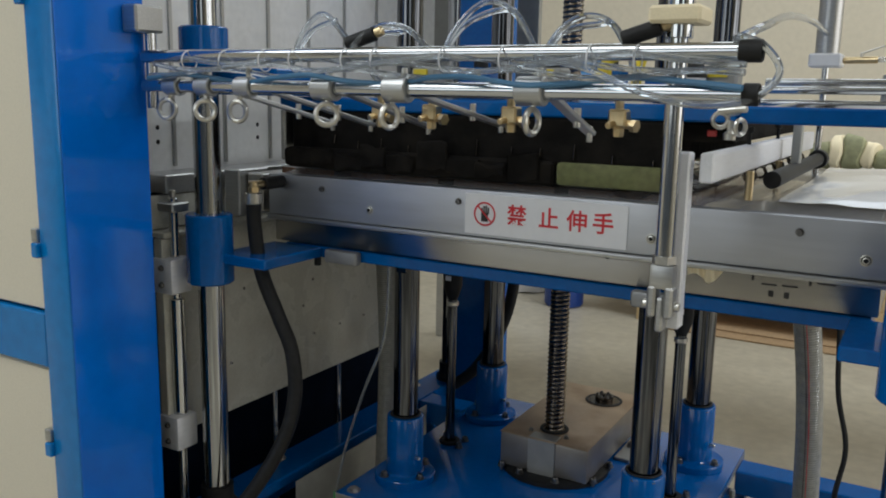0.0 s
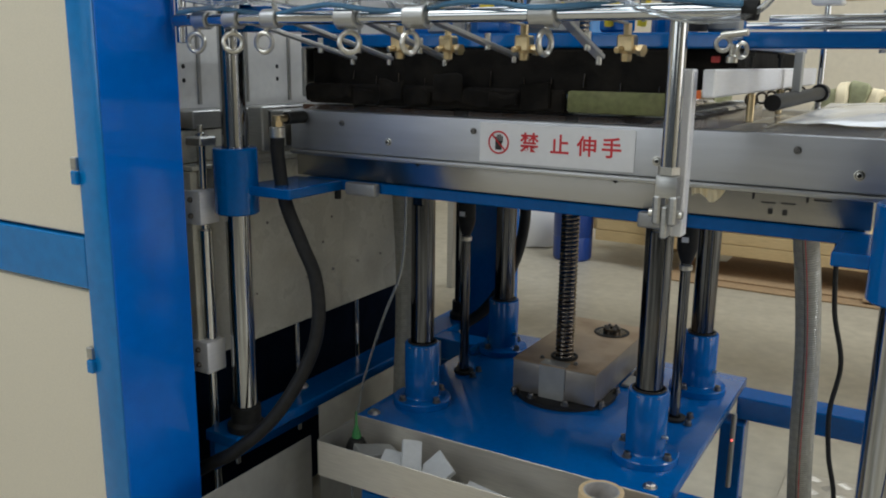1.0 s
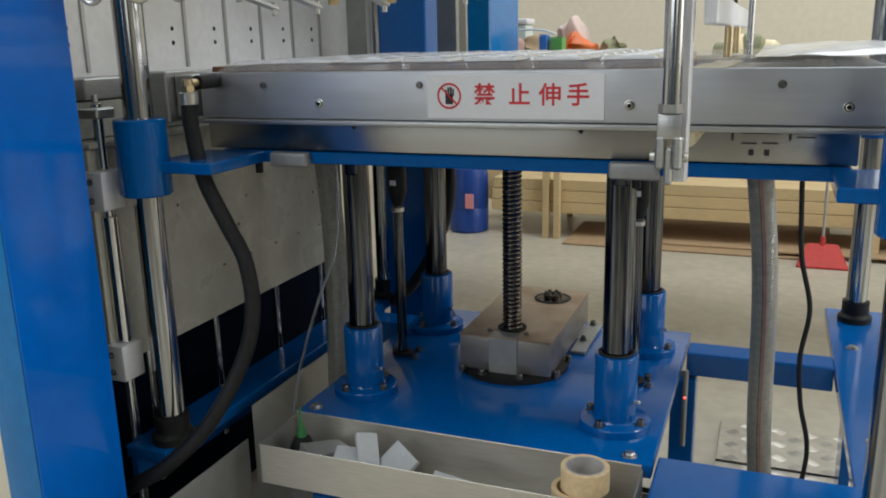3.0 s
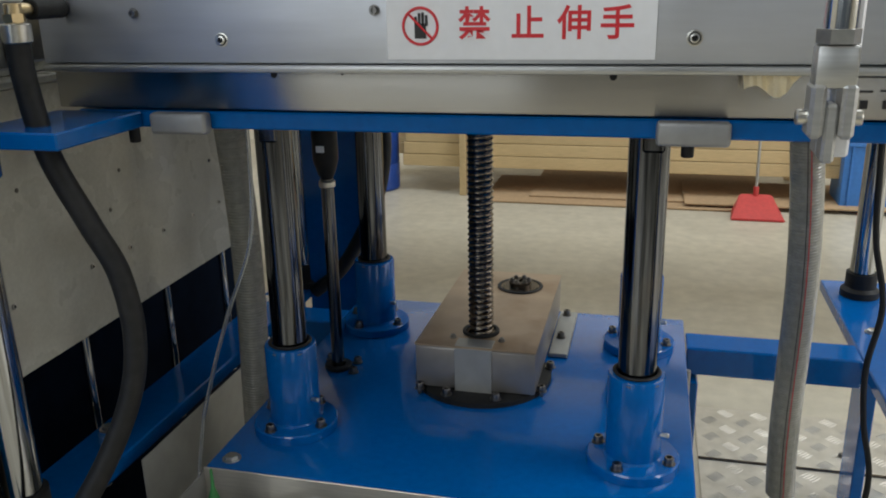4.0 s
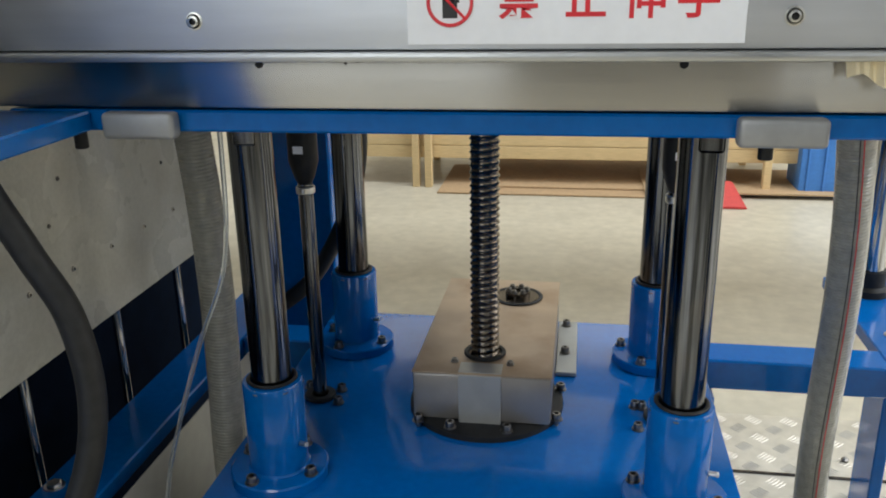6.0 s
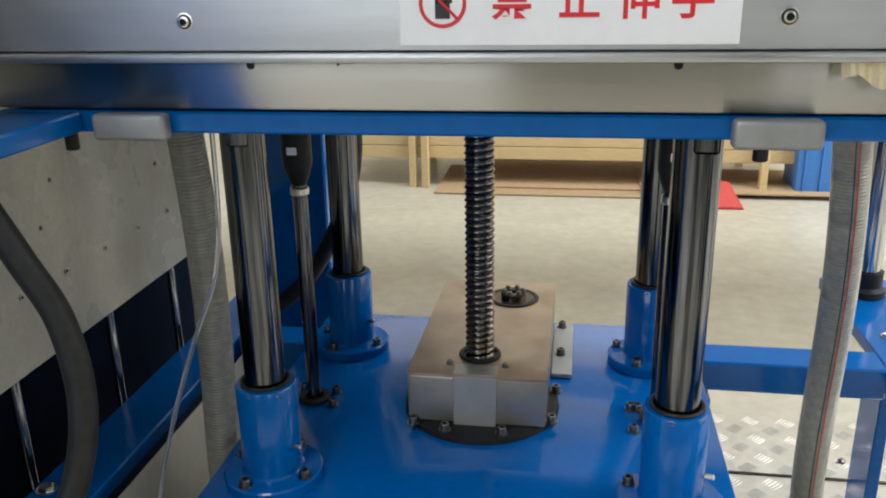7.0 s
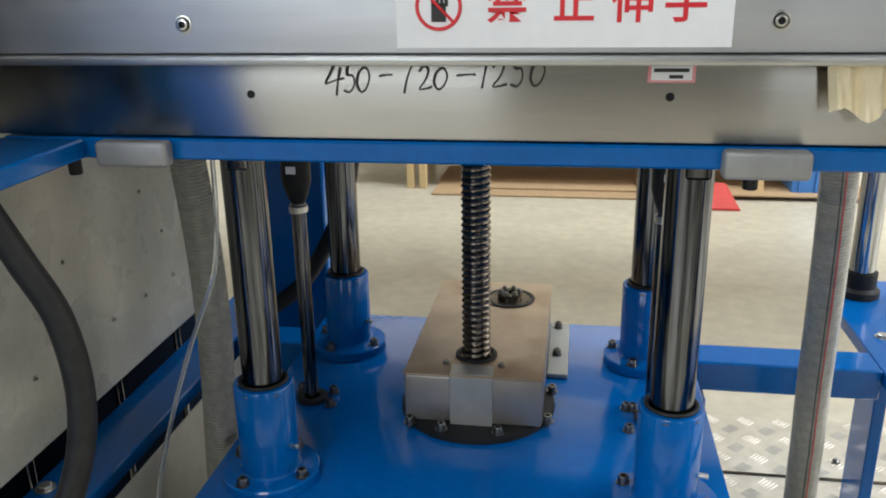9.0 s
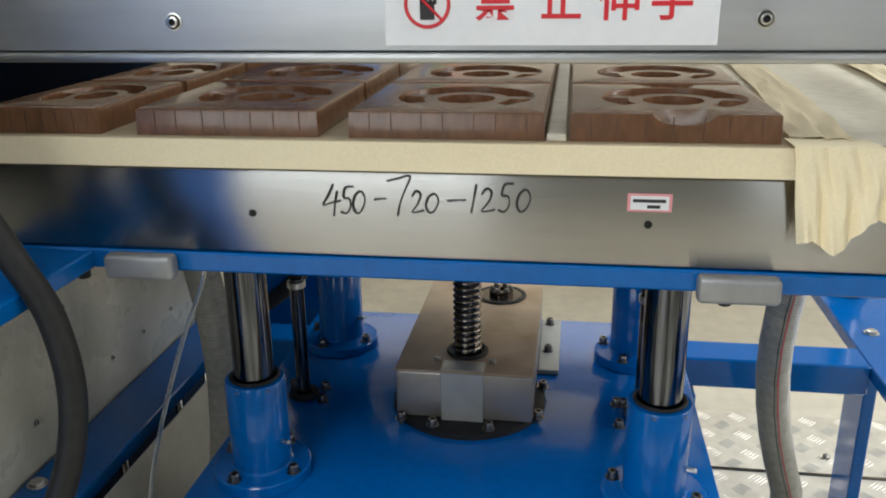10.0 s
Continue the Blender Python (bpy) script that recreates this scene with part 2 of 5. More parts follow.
def box(bm, x0, x1, y0, y1, z0, z1, bevel=0.003, seg=1):
    made = bmesh.ops.create_cube(bm, size=1.0)["verts"]
    bmesh.ops.scale(bm, vec=(x1 - x0, y1 - y0, z1 - z0), verts=made)
    bmesh.ops.translate(bm, vec=((x0 + x1) / 2, (y0 + y1) / 2, (z0 + z1) / 2), verts=made)
    if bevel:
        edges = list({e for v in made for e in v.link_edges})
        bmesh.ops.bevel(bm, geom=edges, offset=bevel, segments=seg, affect="EDGES", profile=0.5)
    return bm


def solid(*a, **k):
    return box(bmesh.new(), *a, **k)


def lathe(bm, profile, seg=32, m=Matrix()):
    """Turns (radius, height) pairs round z; ends at radius 0 close."""
    rings = []
    for r, z in profile:
        if r < 1e-6:
            rings.append([bm.verts.new(m @ Vector((0, 0, z)))])
        else:
            rings.append([bm.verts.new(m @ Vector((r * math.cos(2 * math.pi * i / seg), r * math.sin(2 * math.pi * i / seg), z))) for i in range(seg)])
    for a, b in zip(rings, rings[1:]):
        for i in range(seg):
            j = (i + 1) % seg
            if len(a) == 1 and len(b) == 1:
                continue
            if len(a) == 1:
                bm.faces.new((a[0], b[i], b[j]))
            elif len(b) == 1:
                bm.faces.new((a[i], a[j], b[0]))
            else:
                bm.faces.new((a[i], a[j], b[j], b[i]))
    bmesh.ops.recalc_face_normals(bm, faces=bm.faces)
    return bm


def axis_to(p0, p1):
    p0, p1 = Vector(p0), Vector(p1)
    return Matrix.Translation(p0) @ (p1 - p0).to_track_quat("Z", "Y").to_matrix().to_4x4()


def rod(bm, p0, p1, r, seg=20, chamfer=0.0015):
    n = (Vector(p1) - Vector(p0)).length
    c = min(chamfer, r * 0.4)
    return lathe(bm, [(0, 0), (r - c, 0), (r, c), (r, n - c), (r - c, n), (0, n)], seg, axis_to(p0, p1))


def pipe(bm, p0, p1, r, inner, seg=28, chamfer=0.002):
    n = (Vector(p1) - Vector(p0)).length
    c = chamfer
    return lathe(bm, [(inner, 0), (r - c, 0), (r, c), (r, n - c), (r - c, n), (inner + c, n), (inner, n - c), (inner, 0)], seg, axis_to(p0, p1))


def ring(bm, m, big, small, seg=24, side=8):
    vs = [[bm.verts.new(m @ Vector(((big + small * math.cos(b)) * math.cos(a), (big + small * math.cos(b)) * math.sin(a), small * math.sin(b))))
           for b in [2 * math.pi * j / side for j in range(side)]] for a in [2 * math.pi * i / seg for i in range(seg)]]
    for i in range(seg):
        for j in range(side):
            a, b, c, d = vs[i][j], vs[(i + 1) % seg][j], vs[(i + 1) % seg][(j + 1) % side], vs[i][(j + 1) % side]
            bm.faces.new((a, b, c, d))
    return bm


def spline(points, n=10):
    """Smooth points along a Catmull-Rom line through the given ones."""
    p = [Vector(q) for q in points]
    p = [2 * p[0] - p[1]] + p + [2 * p[-1] - p[-2]]
    out = []
    for i in range(1, len(p) - 2):
        for k in range(n):
            t = k / n
            a, b, c, d = p[i - 1], p[i], p[i + 1], p[i + 2]
            out.append(0.5 * (2 * b + (c - a) * t + (2 * a - 5 * b + 4 * c - d) * t * t + (3 * b - a - 3 * c + d) * t ** 3))
    out.append(p[-2])
    return out


def sweep(bm, points, r, seg=10, n=10):
    pts = spline(points, n)
    rings = []
    up = Vector((0.3, 0.5, 0.81)).normalized()
    for i, q in enumerate(pts):
        d = (pts[min(i + 1, len(pts) - 1)] - pts[max(i - 1, 0)]).normalized()
        u = (up - d * up.dot(d))
        u = u.normalized() if u.length > 1e-4 else d.orthogonal().normalized()
        up = u
        w = d.cross(u)
        rad = r(i / (len(pts) - 1)) if callable(r) else r
        rings.append([bm.verts.new(q + rad * (math.cos(2 * math.pi * k / seg) * u + math.sin(2 * math.pi * k / seg) * w)) for k in range(seg)])
    for a, b in zip(rings, rings[1:]):
        for k in range(seg):
            bm.faces.new((a[k], a[(k + 1) % seg], b[(k + 1) % seg], b[k]))
    bm.faces.new(rings[0][::-1])
    bm.faces.new(rings[-1])
    return bm


def screw_mesh(name, head, height, socket, mat):
    bm = bmesh.new()
    lathe(bm, [(0, -0.012), (head * 0.5, -0.012), (head * 0.5, 0), (head * 0.93, 0), (head, height * 0.08), (head, height * 0.85), (head * 0.9, height), (socket, height), (socket * 0.9, height * 0.5), (0, height * 0.5)], 12)
    lathe(bm, [(head * 1.02, 0.0), (head * 1.35, 0.0), (head * 1.35, 0.0022), (head * 1.02, 0.0022)], 16)
    return finish(bm, name, mat, (0, 0, 0))


CAP_SCREW = screw_mesh("cap_screw", 0.0095, 0.015, 0.005, BOLT)
SMALL_SCREW = screw_mesh("small_screw", 0.0062, 0.008, 0.0032, BOLT)
FACE_SCREW = bmesh.new()
lathe(FACE_SCREW, [(0.0105, -0.001), (0.0135, 0.0005), (0.0110, 0.0008), (0.0095, -0.0005)], 24)
lathe(FACE_SCREW, [(0.0085, 0), (0.0080, 0.0042), (0.0052, 0.0046), (0.0048, 0.001), (0, 0.001)], 20)
lathe(FACE_SCREW, [(0.0095, 0.0004), (0.0084, 0.0006)], 20)
FACE_SCREW = finish(FACE_SCREW, "face_screw", ZINC, (0, 0, 0))
FACE_SCREW.materials.append(BLACK)
# shade of the recesses painted black: socket middle and ring groove
for poly in FACE_SCREW.polygons:
    rr = math.hypot(poly.center.x, poly.center.y)
    poly.material_index = 1 if rr < 0.005 or 0.0084 < rr < 0.0095 else 0
HEX = bmesh.new()
lathe(HEX, [(0, -0.01), (0.014, -0.01), (0.014, 0.0), (0.014, 0.008), (0.012, 0.0095), (0, 0.0095)], 6)
lathe(HEX, [(0.0145, 0), (0.019, 0), (0.019, 0.0025), (0.0145, 0.0025)], 18)
HEX_BOLT = finish(HEX, "hex_bolt", ZINC, (0, 0, 0), False)


def fasten(parent, mesh, p, turn=(0, 0, 0), name="bolt"):
    ob = new(name, mesh)
    ob.parent = parent
    ob.location = Vector(p) - root_of(parent).location
    ob.rotation_euler = [radians(a) for a in turn]
    return ob


def lettering(name, text, mat, parent, p, size, shear=0.0, turn=(90, 0, 0), bold=0.0, extrude=0.0003):
    cu = bpy.data.curves.new(name, "FONT")
    cu.body, cu.size, cu.shear, cu.offset, cu.extrude = text, size, shear, bold, extrude
    cu.align_x, cu.align_y = "CENTER", "CENTER"
    cu.materials.append(mat)
    ob = new(name, cu)
    ob.parent = parent
    ob.location = Vector(p) - root_of(parent).location
    ob.rotation_euler = [radians(a) for a in turn]
    return ob


# ---- the hall ----
X0, X1, Y0, Y1, TOP = -7.0, 8.0, -6.0, 8.6, 5.2
bm = bmesh.new()
bmesh.ops.create_grid(bm, x_segments=30, y_segments=30, size=0.5)
bmesh.ops.scale(bm, vec=(X1 - X0 + 0.4, Y1 - Y0 + 0.4, 1), verts=bm.verts)
bmesh.ops.translate(bm, vec=((X0 + X1) / 2, (Y0 + Y1) / 2, 0), verts=bm.verts)
single("floor", bm, FLOOR, (0, 0, 0), "worn beige concrete factory floor with faint stains", "floor", kind="structure")


def wall(name, pieces_of_wall, label, mat=WALL):
    bm = bmesh.new()
    for p in pieces_of_wall:
        box(bm, *p, bevel=0)
    single(name, bm, mat, (0, 0, 0), label, "wall", kind="structure")


wall("wall_north", [(X0, X1, Y1, Y1 + 0.2, 0, TOP)], "plain cream painted hall wall behind the timber stack")
wall("wall_east", [(X1, X1 + 0.2, Y0, Y1, 0, 1.4), (X1, X1 + 0.2, Y0, Y1, 4.6, TOP), (X1, X1 + 0.2, Y0, 0.6, 1.4, 4.6), (X1, X1 + 0.2, 7.8, Y1, 1.4, 4.6)], "cream hall wall with a wide window opening")
# out of view; its dark colour and middle pier shape the steel's reflections
wall("wall_south", [(X0, X1, Y0 - 0.2, Y0, 0, 1.6), (X0, X1, Y0 - 0.2, Y0, 4.6, TOP), (X0, -6.2, Y0 - 0.2, Y0, 1.6, 4.6), (-1.4, 2.6, Y0 - 0.2, Y0, 1.6, 4.6), (5.2, X1, Y0 - 0.2, Y0, 1.6, 4.6)], "unseen slate wall, dark for the reflections, with two window openings", WALL_DARK)
wall("wall_west", [(X0 - 0.2, X0, Y0, Y1, 0, 1.9), (X0 - 0.2, X0, Y0, Y1, 4.5, TOP), (X0 - 0.2, X0, Y0, -3.2, 1.9, 4.5), (X0 - 0.2, X0, 5.2, Y1, 1.9, 4.5)], "cream hall wall with a wide window opening")
bm = bmesh.new()
for x0, x1, y0, y1 in ((X0, X1, Y0, -2.0), (X0, 3.9, 0.2, 4.3), (4.6, X1, 0.2, 4.3), (X0, X1, 6.9, Y1)):
    box(bm, x0, x1, y0, y1, TOP, TOP + 0.2, bevel=0)
for y0, y1, xe in ((-2.0, 0.2, -0.9), (4.3, 6.9, 5.1)):
    box(bm, X0, -5.1, y0, y1, TOP, TOP + 0.2, bevel=0)
    box(bm, xe, X1, y0, y1, TOP, TOP + 0.2, bevel=0)
single("ceiling", bm, CEILING, (0, 0, 0), "unseen pale sheet metal hall ceiling with added long roof openings", "ceiling", kind="structure")

# ---- control cabinet beside the press ----
cab = thing("machine_cabinet", (-1.9, 1.5, 0), "blue enamelled steel cabinet frame with cream panels and small hinges", "cabinet")
part("corner_post", solid(-1.625, -1.529, 1.33, 1.565, 0, 2.6, bevel=0.006, seg=2), BLUE_POST, cab)
# thin facing that carries the painted light and reflections of the post's side
part("side_plate", solid(-1.528, -1.525, 1.332, 1.563, 0, 2.6, bevel=0.001), BLUE_SIDE_TONE, cab, "glossy blue post side, its lit tone and dark reflections put into the colour")
part("crossbar", solid(-2.9, -1.625, 1.332, 1.42, 1.105, 1.235, bevel=0.004), BLUE_POST, cab)
part("corner_post", solid(-3.0, -2.9, 1.33, 1.565, 0, 2.6, bevel=0.006, seg=2), BLUE_POST, cab)
part("top_rail", solid(-2.9, -1.625, 1.332, 1.42, 2.48, 2.6, bevel=0.004), BLUE_POST, cab)
part("bottom_rail", solid(-2.9, -1.625, 1.332, 1.42, 0.0, 0.14, bevel=0.004), BLUE_POST, cab)
for z0, z1, hinges in ((1.241, 2.474, (1.40, 1.95)), (0.146, 1.099, (0.925, 0.32))):
    door = part("door", solid(-2.894, -1.631, 1.341, 1.362, z0, z1, bevel=0.004), CREAM, cab, "cream powder-coated door panel")
    for hz in hinges:
        bm = solid(-1.642, -1.622, 1.322, 1.342, hz + 0.002, hz + 0.032, bevel=0.002)
        part("hinge", bm, STEEL_DULL, door)
        bm = solid(-1.640, -1.618, 1.318, 1.340, hz - 0.034, hz, bevel=0.003)
        part("hinge", bm, BLUE_POST, door)
part("handle", solid(-2.296, -2.27, 1.322, 1.341, 0.20, 0.346, bevel=0.003), BLACK, door, "black recessed handle")
lock = part("lock", solid(-2.30, -2.268, 1.315, 1.341, 0.815, 0.885, bevel=0.004), BLACK, cab, "black lock with a red button")
part("button", solid(-2.296, -2.272, 1.305, 1.3145, 0.862, 0.915, bevel=0.005, seg=2), RED_PLASTIC, lock)

# inner side of the oven station behind the post, fixed part
oven = thing("oven_housing", (-2.2, 2.5, 0), "grey steel oven housing with vertical seams and vent holes", "oven housing")
part("inner_wall", solid(-1.80, -1.775, 1.58, 3.3, 1.50, 2.7, bevel=0.002), OVEN_WALL, oven)
part("ledge", solid(-1.775, -1.66, 1.73, 3.2, 1.47, 1.52, bevel=0.003), STEEL_DULL, oven)
for k in range(7):
    y = 1.86 + 0.2 * k
    part("seam_strip", solid(-1.776, -1.769, y, y + 0.012, 1.53, 2.6, bevel=0.001), STEEL_DULL, oven)
    for z in (1.60, 1.64):
        part("vent_hole", rod(bmesh.new(), (-1.7765, y - 0.05, z), (-1.7735, y - 0.05, z), 0.007, 12), BLACK, oven)
part("back_panel", solid(-1.80, -1.30, 3.30, 3.33, 1.50, 2.7, bevel=0.002), SHEET_GREY, oven)
# unseen body and top, added to keep the west light off the press
part("unseen_body", solid(-3.0, -2.32, 1.575, 3.33, 0, 2.7, bevel=0.004), SHEET_GREY, oven)
part("roof", solid(-2.318, -1.81, 1.575, 3.29, 2.60, 2.70, bevel=0.003), SHEET_GREY, oven)
# solid block coloured as the shaded hollow under the side panel
part("interior_shade_block", solid(-2.3, -1.84, 1.60, 3.30, 0.05, 1.45, bevel=0.004), SHADE_NAVY, oven)

# ---- sliding side panel of the oven ----
slide = thing("sliding_side_panel", (-1.66, 2.35, 0.81), "scuffed off-white steel side panel with a row of bolts", "machine panel")
part("sheet", solid(-1.66, -1.63, 1.68, 2.86, 0.81, 1.358, bevel=0.002), PANEL, slide)
part("flange", solid(-1.69, -1.618, 1.68, 2.86, 1.360, 1.375, bevel=0.003), PANEL, slide)
part("upper_sheet", solid(-1.70, -1.672, 1.68, 2.86, 1.377, 1.466, bevel=0.002), PANEL, slide)
for y in (1.92, 2.161, 2.302, 2.444, 2.586, 2.729):
    fasten(slide, FACE_SCREW, (-1.63, y, 0.956), (0, 90, 0), "screw").scale = (0.6, 0.6, 0.8)
for y, z in ((1.98, 1.17), (2.3, 1.14), (2.62, 1.2), (2.25, 1.06), (2.7, 1.08)):
    fasten(slide, SMALL_SCREW, (-1.6295, y, z), (0, 90, 0), "screw").scale = (0.6, 0.6, 0.3)
for y in (1.86, 2.16, 2.50, 2.80):
    part("guide_rod", rod(bmesh.new(), (-1.68, y, 0.40), (-1.68, y, 0.809), 0.010), CHROME_BRIGHT, slide)

# ---- blue machine base: rails, beams, legs ----
base = thing("press_base_frame", (-0.7, 2.4, 0), "blue enamelled steel base frame of the press", "machine frame")
part("side_rail", solid(-1.625, -1.50, 1.68, 3.15, 0.565, 0.60, bevel=0.003), BLUE, base)
part("side_rail", solid(0.092, 0.36, 1.68, 3.40, 0.565, 0.60, bevel=0.003), BLUE, base)
part("rail_web", solid(-1.622, -1.60, 1.69, 3.14, 0.47, 0.564, bevel=0.002), BLUE, base)
part("rail_web", solid(0.19, 0.21, 1.95, 3.38, 0.49, 0.564, bevel=0.002), BLUE, base)
part("rear_beam", solid(-0.339, 0.091, 2.776, 2.88, 0.525, 0.602, bevel=0.004), BLUE, base)
part("rear_beam", solid(-1.496, -1.304, 2.76, 2.86, 0.515, 0.602, bevel=0.004), BLUE, base)
part("front_beam", solid(-0.335, 0.125, 1.80, 2.05, 0.50, 0.605, bevel=0.005), BLUE, base)
part("beam_plate", solid(-0.30, -0.18, 1.79, 1.799, 0.37, 0.498, bevel=0.002), BLUE, base)
part("leg", solid(-0.382, -0.305, 2.755, 2.84, 0.0, 0.514, bevel=0.004), BLUE, base)
for x in (-1.18, 0.15):
    part("leg", solid(x, x + 0.10, 1.84, 1.94, 0.0, 0.46, bevel=0.004), BLUE, base)
part("leg", solid(-1.60, -1.51, 2.9, 3.0, 0.0, 0.564, bevel=0.004), BLUE, base)
part("leg", solid(0.15, 0.182, 2.955, 3.094, 0.0, 0.564, bevel=0.003), BLUE, base)
part("pillar", solid(0.165, 0.27, 1.84, 1.93, 0.601, 2.6, bevel=0.005), BLUE, base, "tall blue enamelled front pillar")
part("pillar", solid(-1.50, -1.315, 3.02, 3.14, 0.0, 2.4, bevel=0.005), BLUE, base, "tall blue enamelled rear pillar")
for x, y in ((-1.598, 2.09), (-1.598, 1.85), (-1.598, 2.9), (0.153, 2.98), (0.155, 2.3)):
    fasten(base, HEX_BOLT, (x, y, 0.60))
# sensor with a red light on the rear leg
sens = part("sensor", rod(bmesh.new(), (-0.335, 2.73, 0.30), (-0.335, 2.73, 0.56), 0.008), SHEET_GREY, base, "slim grey sensor with a red light")
part("indicator", lathe(bmesh.new(), [(0, 0), (0.004, 0.001), (0.003, 0.004), (0, 0.005)], 10, axis_to((-0.335, 2.722, 0.47), (-0.335, 2.6, 0.47))), LED, sens)

# ---- base plate with guide collars ----
plate = thing("base_plate", (-0.82, 2.46, 0.61), "thick blue enamelled steel base plate with bolted guide collars", "machine base")
part("slab", solid(-1.30, -0.343, 1.985, 2.95, 0.575, 0.61, bevel=0.004, seg=2), BLUE, plate)
COLX, COLY = (-1.183, -0.463), (2.175, 2.745)
for x in COLX:
    for y in COLY:
        bm = bmesh.new()
        lathe(bm, [(0.042, 0.611), (0.091, 0.611), (0.091, 0.629), (0.088, 0.632), (0.062, 0.633), (0.0575, 0.634), (0.0545, 0.638), (0.0545, 0.806), (0.0525, 0.809), (0.040, 0.809), (0.039, 0.80), (0.039, 0.615), (0.042, 0.611)], 40, Matrix.Translation((x, y, 0)))
        collar = part("collar", bm, BLUE, plate)
        for k in range(4):
            a = radians(68 + 90 * k)
            fasten(collar, CAP_SCREW, (x + 0.075 * math.cos(a), y + 0.075 * math.sin(a), 0.6325))
        part("wiper_seal", pipe(bmesh.new(), (x, y, 0.8095), (x, y, 0.815), 0.046, 0.0385), BLACK, collar, "black wiper seal")
        for k in range(6):
            a = radians(15 + 60 * k)
            fasten(collar, SMALL_SCREW, (x + 0.0475 * math.cos(a), y + 0.0475 * math.sin(a), 0.8005), (0, 0, 0), "screw")
        nip = rod(bmesh.new(), (x + 0.05, y - 0.02, 0.69), (x + 0.066, y - 0.026, 0.692), 0.005, 10)
        part("grease_nipple", nip, ZINC, collar)
for x, y in ((-0.512, 2.51), (-0.51, 2.42), (-1.26, 2.02), (-0.40, 2.02)):
    fasten(plate, CAP_SCREW if y > 2.1 else HEX_BOLT, (x, y, 0.61))
# guide bush of the slim balance rods
for x, y in ((-1.195, 2.468), (-0.463, 2.468)):
    b = part("bush", pipe(bmesh.new(), (x, y, 0.611), (x, y, 0.622), 0.034, 0.018), BLACK, plate, "dark bush of the balance rod")
    for turned in (132, 42, -25):
        a = radians(turned)
        fasten(b, CAP_SCREW, (x + 0.052 * math.cos(a), y + 0.052 * math.sin(a), 0.611))

# ---- drive cover round the ball screw ----
cover = thing("drive_cover", (-0.828, 2.6, 0.611), "tarnished steel drive cover box round the ball screw", "gear cover")
bm = bmesh.new()
lathe(bm, [(0, 0.611), (0.165, 0.611), (0.165, 0.622), (0.158, 0.626), (0, 0.626)], 40, Matrix.Translation((-0.828, 2.49, 0)))
part("flange_disc", bm, BLACK, cover, "greasy black round flange")
SCX, SCY = -0.829, 2.474
bm = solid(-0.967, -0.686, 2.380, 2.912, 0.627, 0.7305, bevel=0.006, seg=2)
part("cover_box", bm, BOX_SIDE, cover)
part("cover_top", solid(-0.968, -0.685, 2.379, 2.913, 0.7310, 0.735, bevel=0.0015, seg=2), BOX_STEEL, cover, "brown tarnished top of the cover")
part("end_strip", solid(-0.873, -0.786, 2.3745, 2.379, 0.622, 0.733, bevel=0.001), BOX_TAB, cover, "clean grey metal strip on the cover")
part("top_strip", solid(-0.873, -0.786, 2.381, 2.425, 0.7355, 0.7375, bevel=0.0005), BOX_TAB, cover)
part("nut_ring", pipe(bmesh.new(), (SCX, SCY, 0.7355), (SCX, SCY, 0.743), 0.044, 0.034), BLACK, cover, "dark ring round the screw")
port = part("pulley_port", pipe(bmesh.new(), (-0.785, 2.80, 0.7355), (-0.785, 2.80, 0.739), 0.062, 0.052), BLACK, cover, "round opening with a bolted hub")
part("hub", lathe(bmesh.new(), [(0, 0.7355), (0.050, 0.7355), (0.050, 0.738), (0.030, 0.738), (0.030, 0.752), (0.012, 0.752), (0.012, 0.746), (0, 0.746)], 28, Matrix.Translation((-0.785, 2.80, 0))), SCREW, port)
for k in range(6):
    a = radians(60 * k + 10)
    fasten(port, SMALL_SCREW, (-0.785 + 0.022 * math.cos(a), 2.80 + 0.022 * math.sin(a), 0.752))
for x in (-0.887, -0.772):
    fasten(cover, SMALL_SCREW, (x, 2.43, 0.735))
    fasten(cover, CAP_SCREW, (x, 2.352, 0.626))
for x, y in ((-0.955, 2.37), (-0.675, 2.41), (-0.68, 2.54)):
    fasten(cover, CAP_SCREW, (x, y, 0.626) if y < 2.5 else (x + 0.01, y, 0.626))
part("foot_plate", solid(-0.685, -0.637, 2.63, 2.92, 0.611, 0.622, bevel=0.002), SHEET_GREY, cover)
for y in (2.735, 2.895):
    fasten(cover, CAP_SCREW, (-0.665, y, 0.622))

def thread(z0, z1):
    """A ball screw round its axis, with a rounded groove that winds up it."""
    bm = bmesh.new()
    pitch, seg, step = 0.0135, 28, 0.0017
    prev = None
    for i in range(int((z1 - z0) / step) + 1):
        z = z0 + i * step
        now = []
        for k in range(seg):
            a = 2 * math.pi * k / seg
            ph = (z / pitch - k / seg) % 1.0
            r = 0.0312 - 0.0040 * max(0.0, math.sin(math.pi * ph)) ** 0.7
            now.append(bm.verts.new((SCX + r * math.cos(a), SCY + r * math.sin(a), z)))
        if prev:
            for k in range(seg):
                bm.faces.new((prev[k], prev[(k + 1) % seg], now[(k + 1) % seg], now[k]))
        prev = now
    return bm


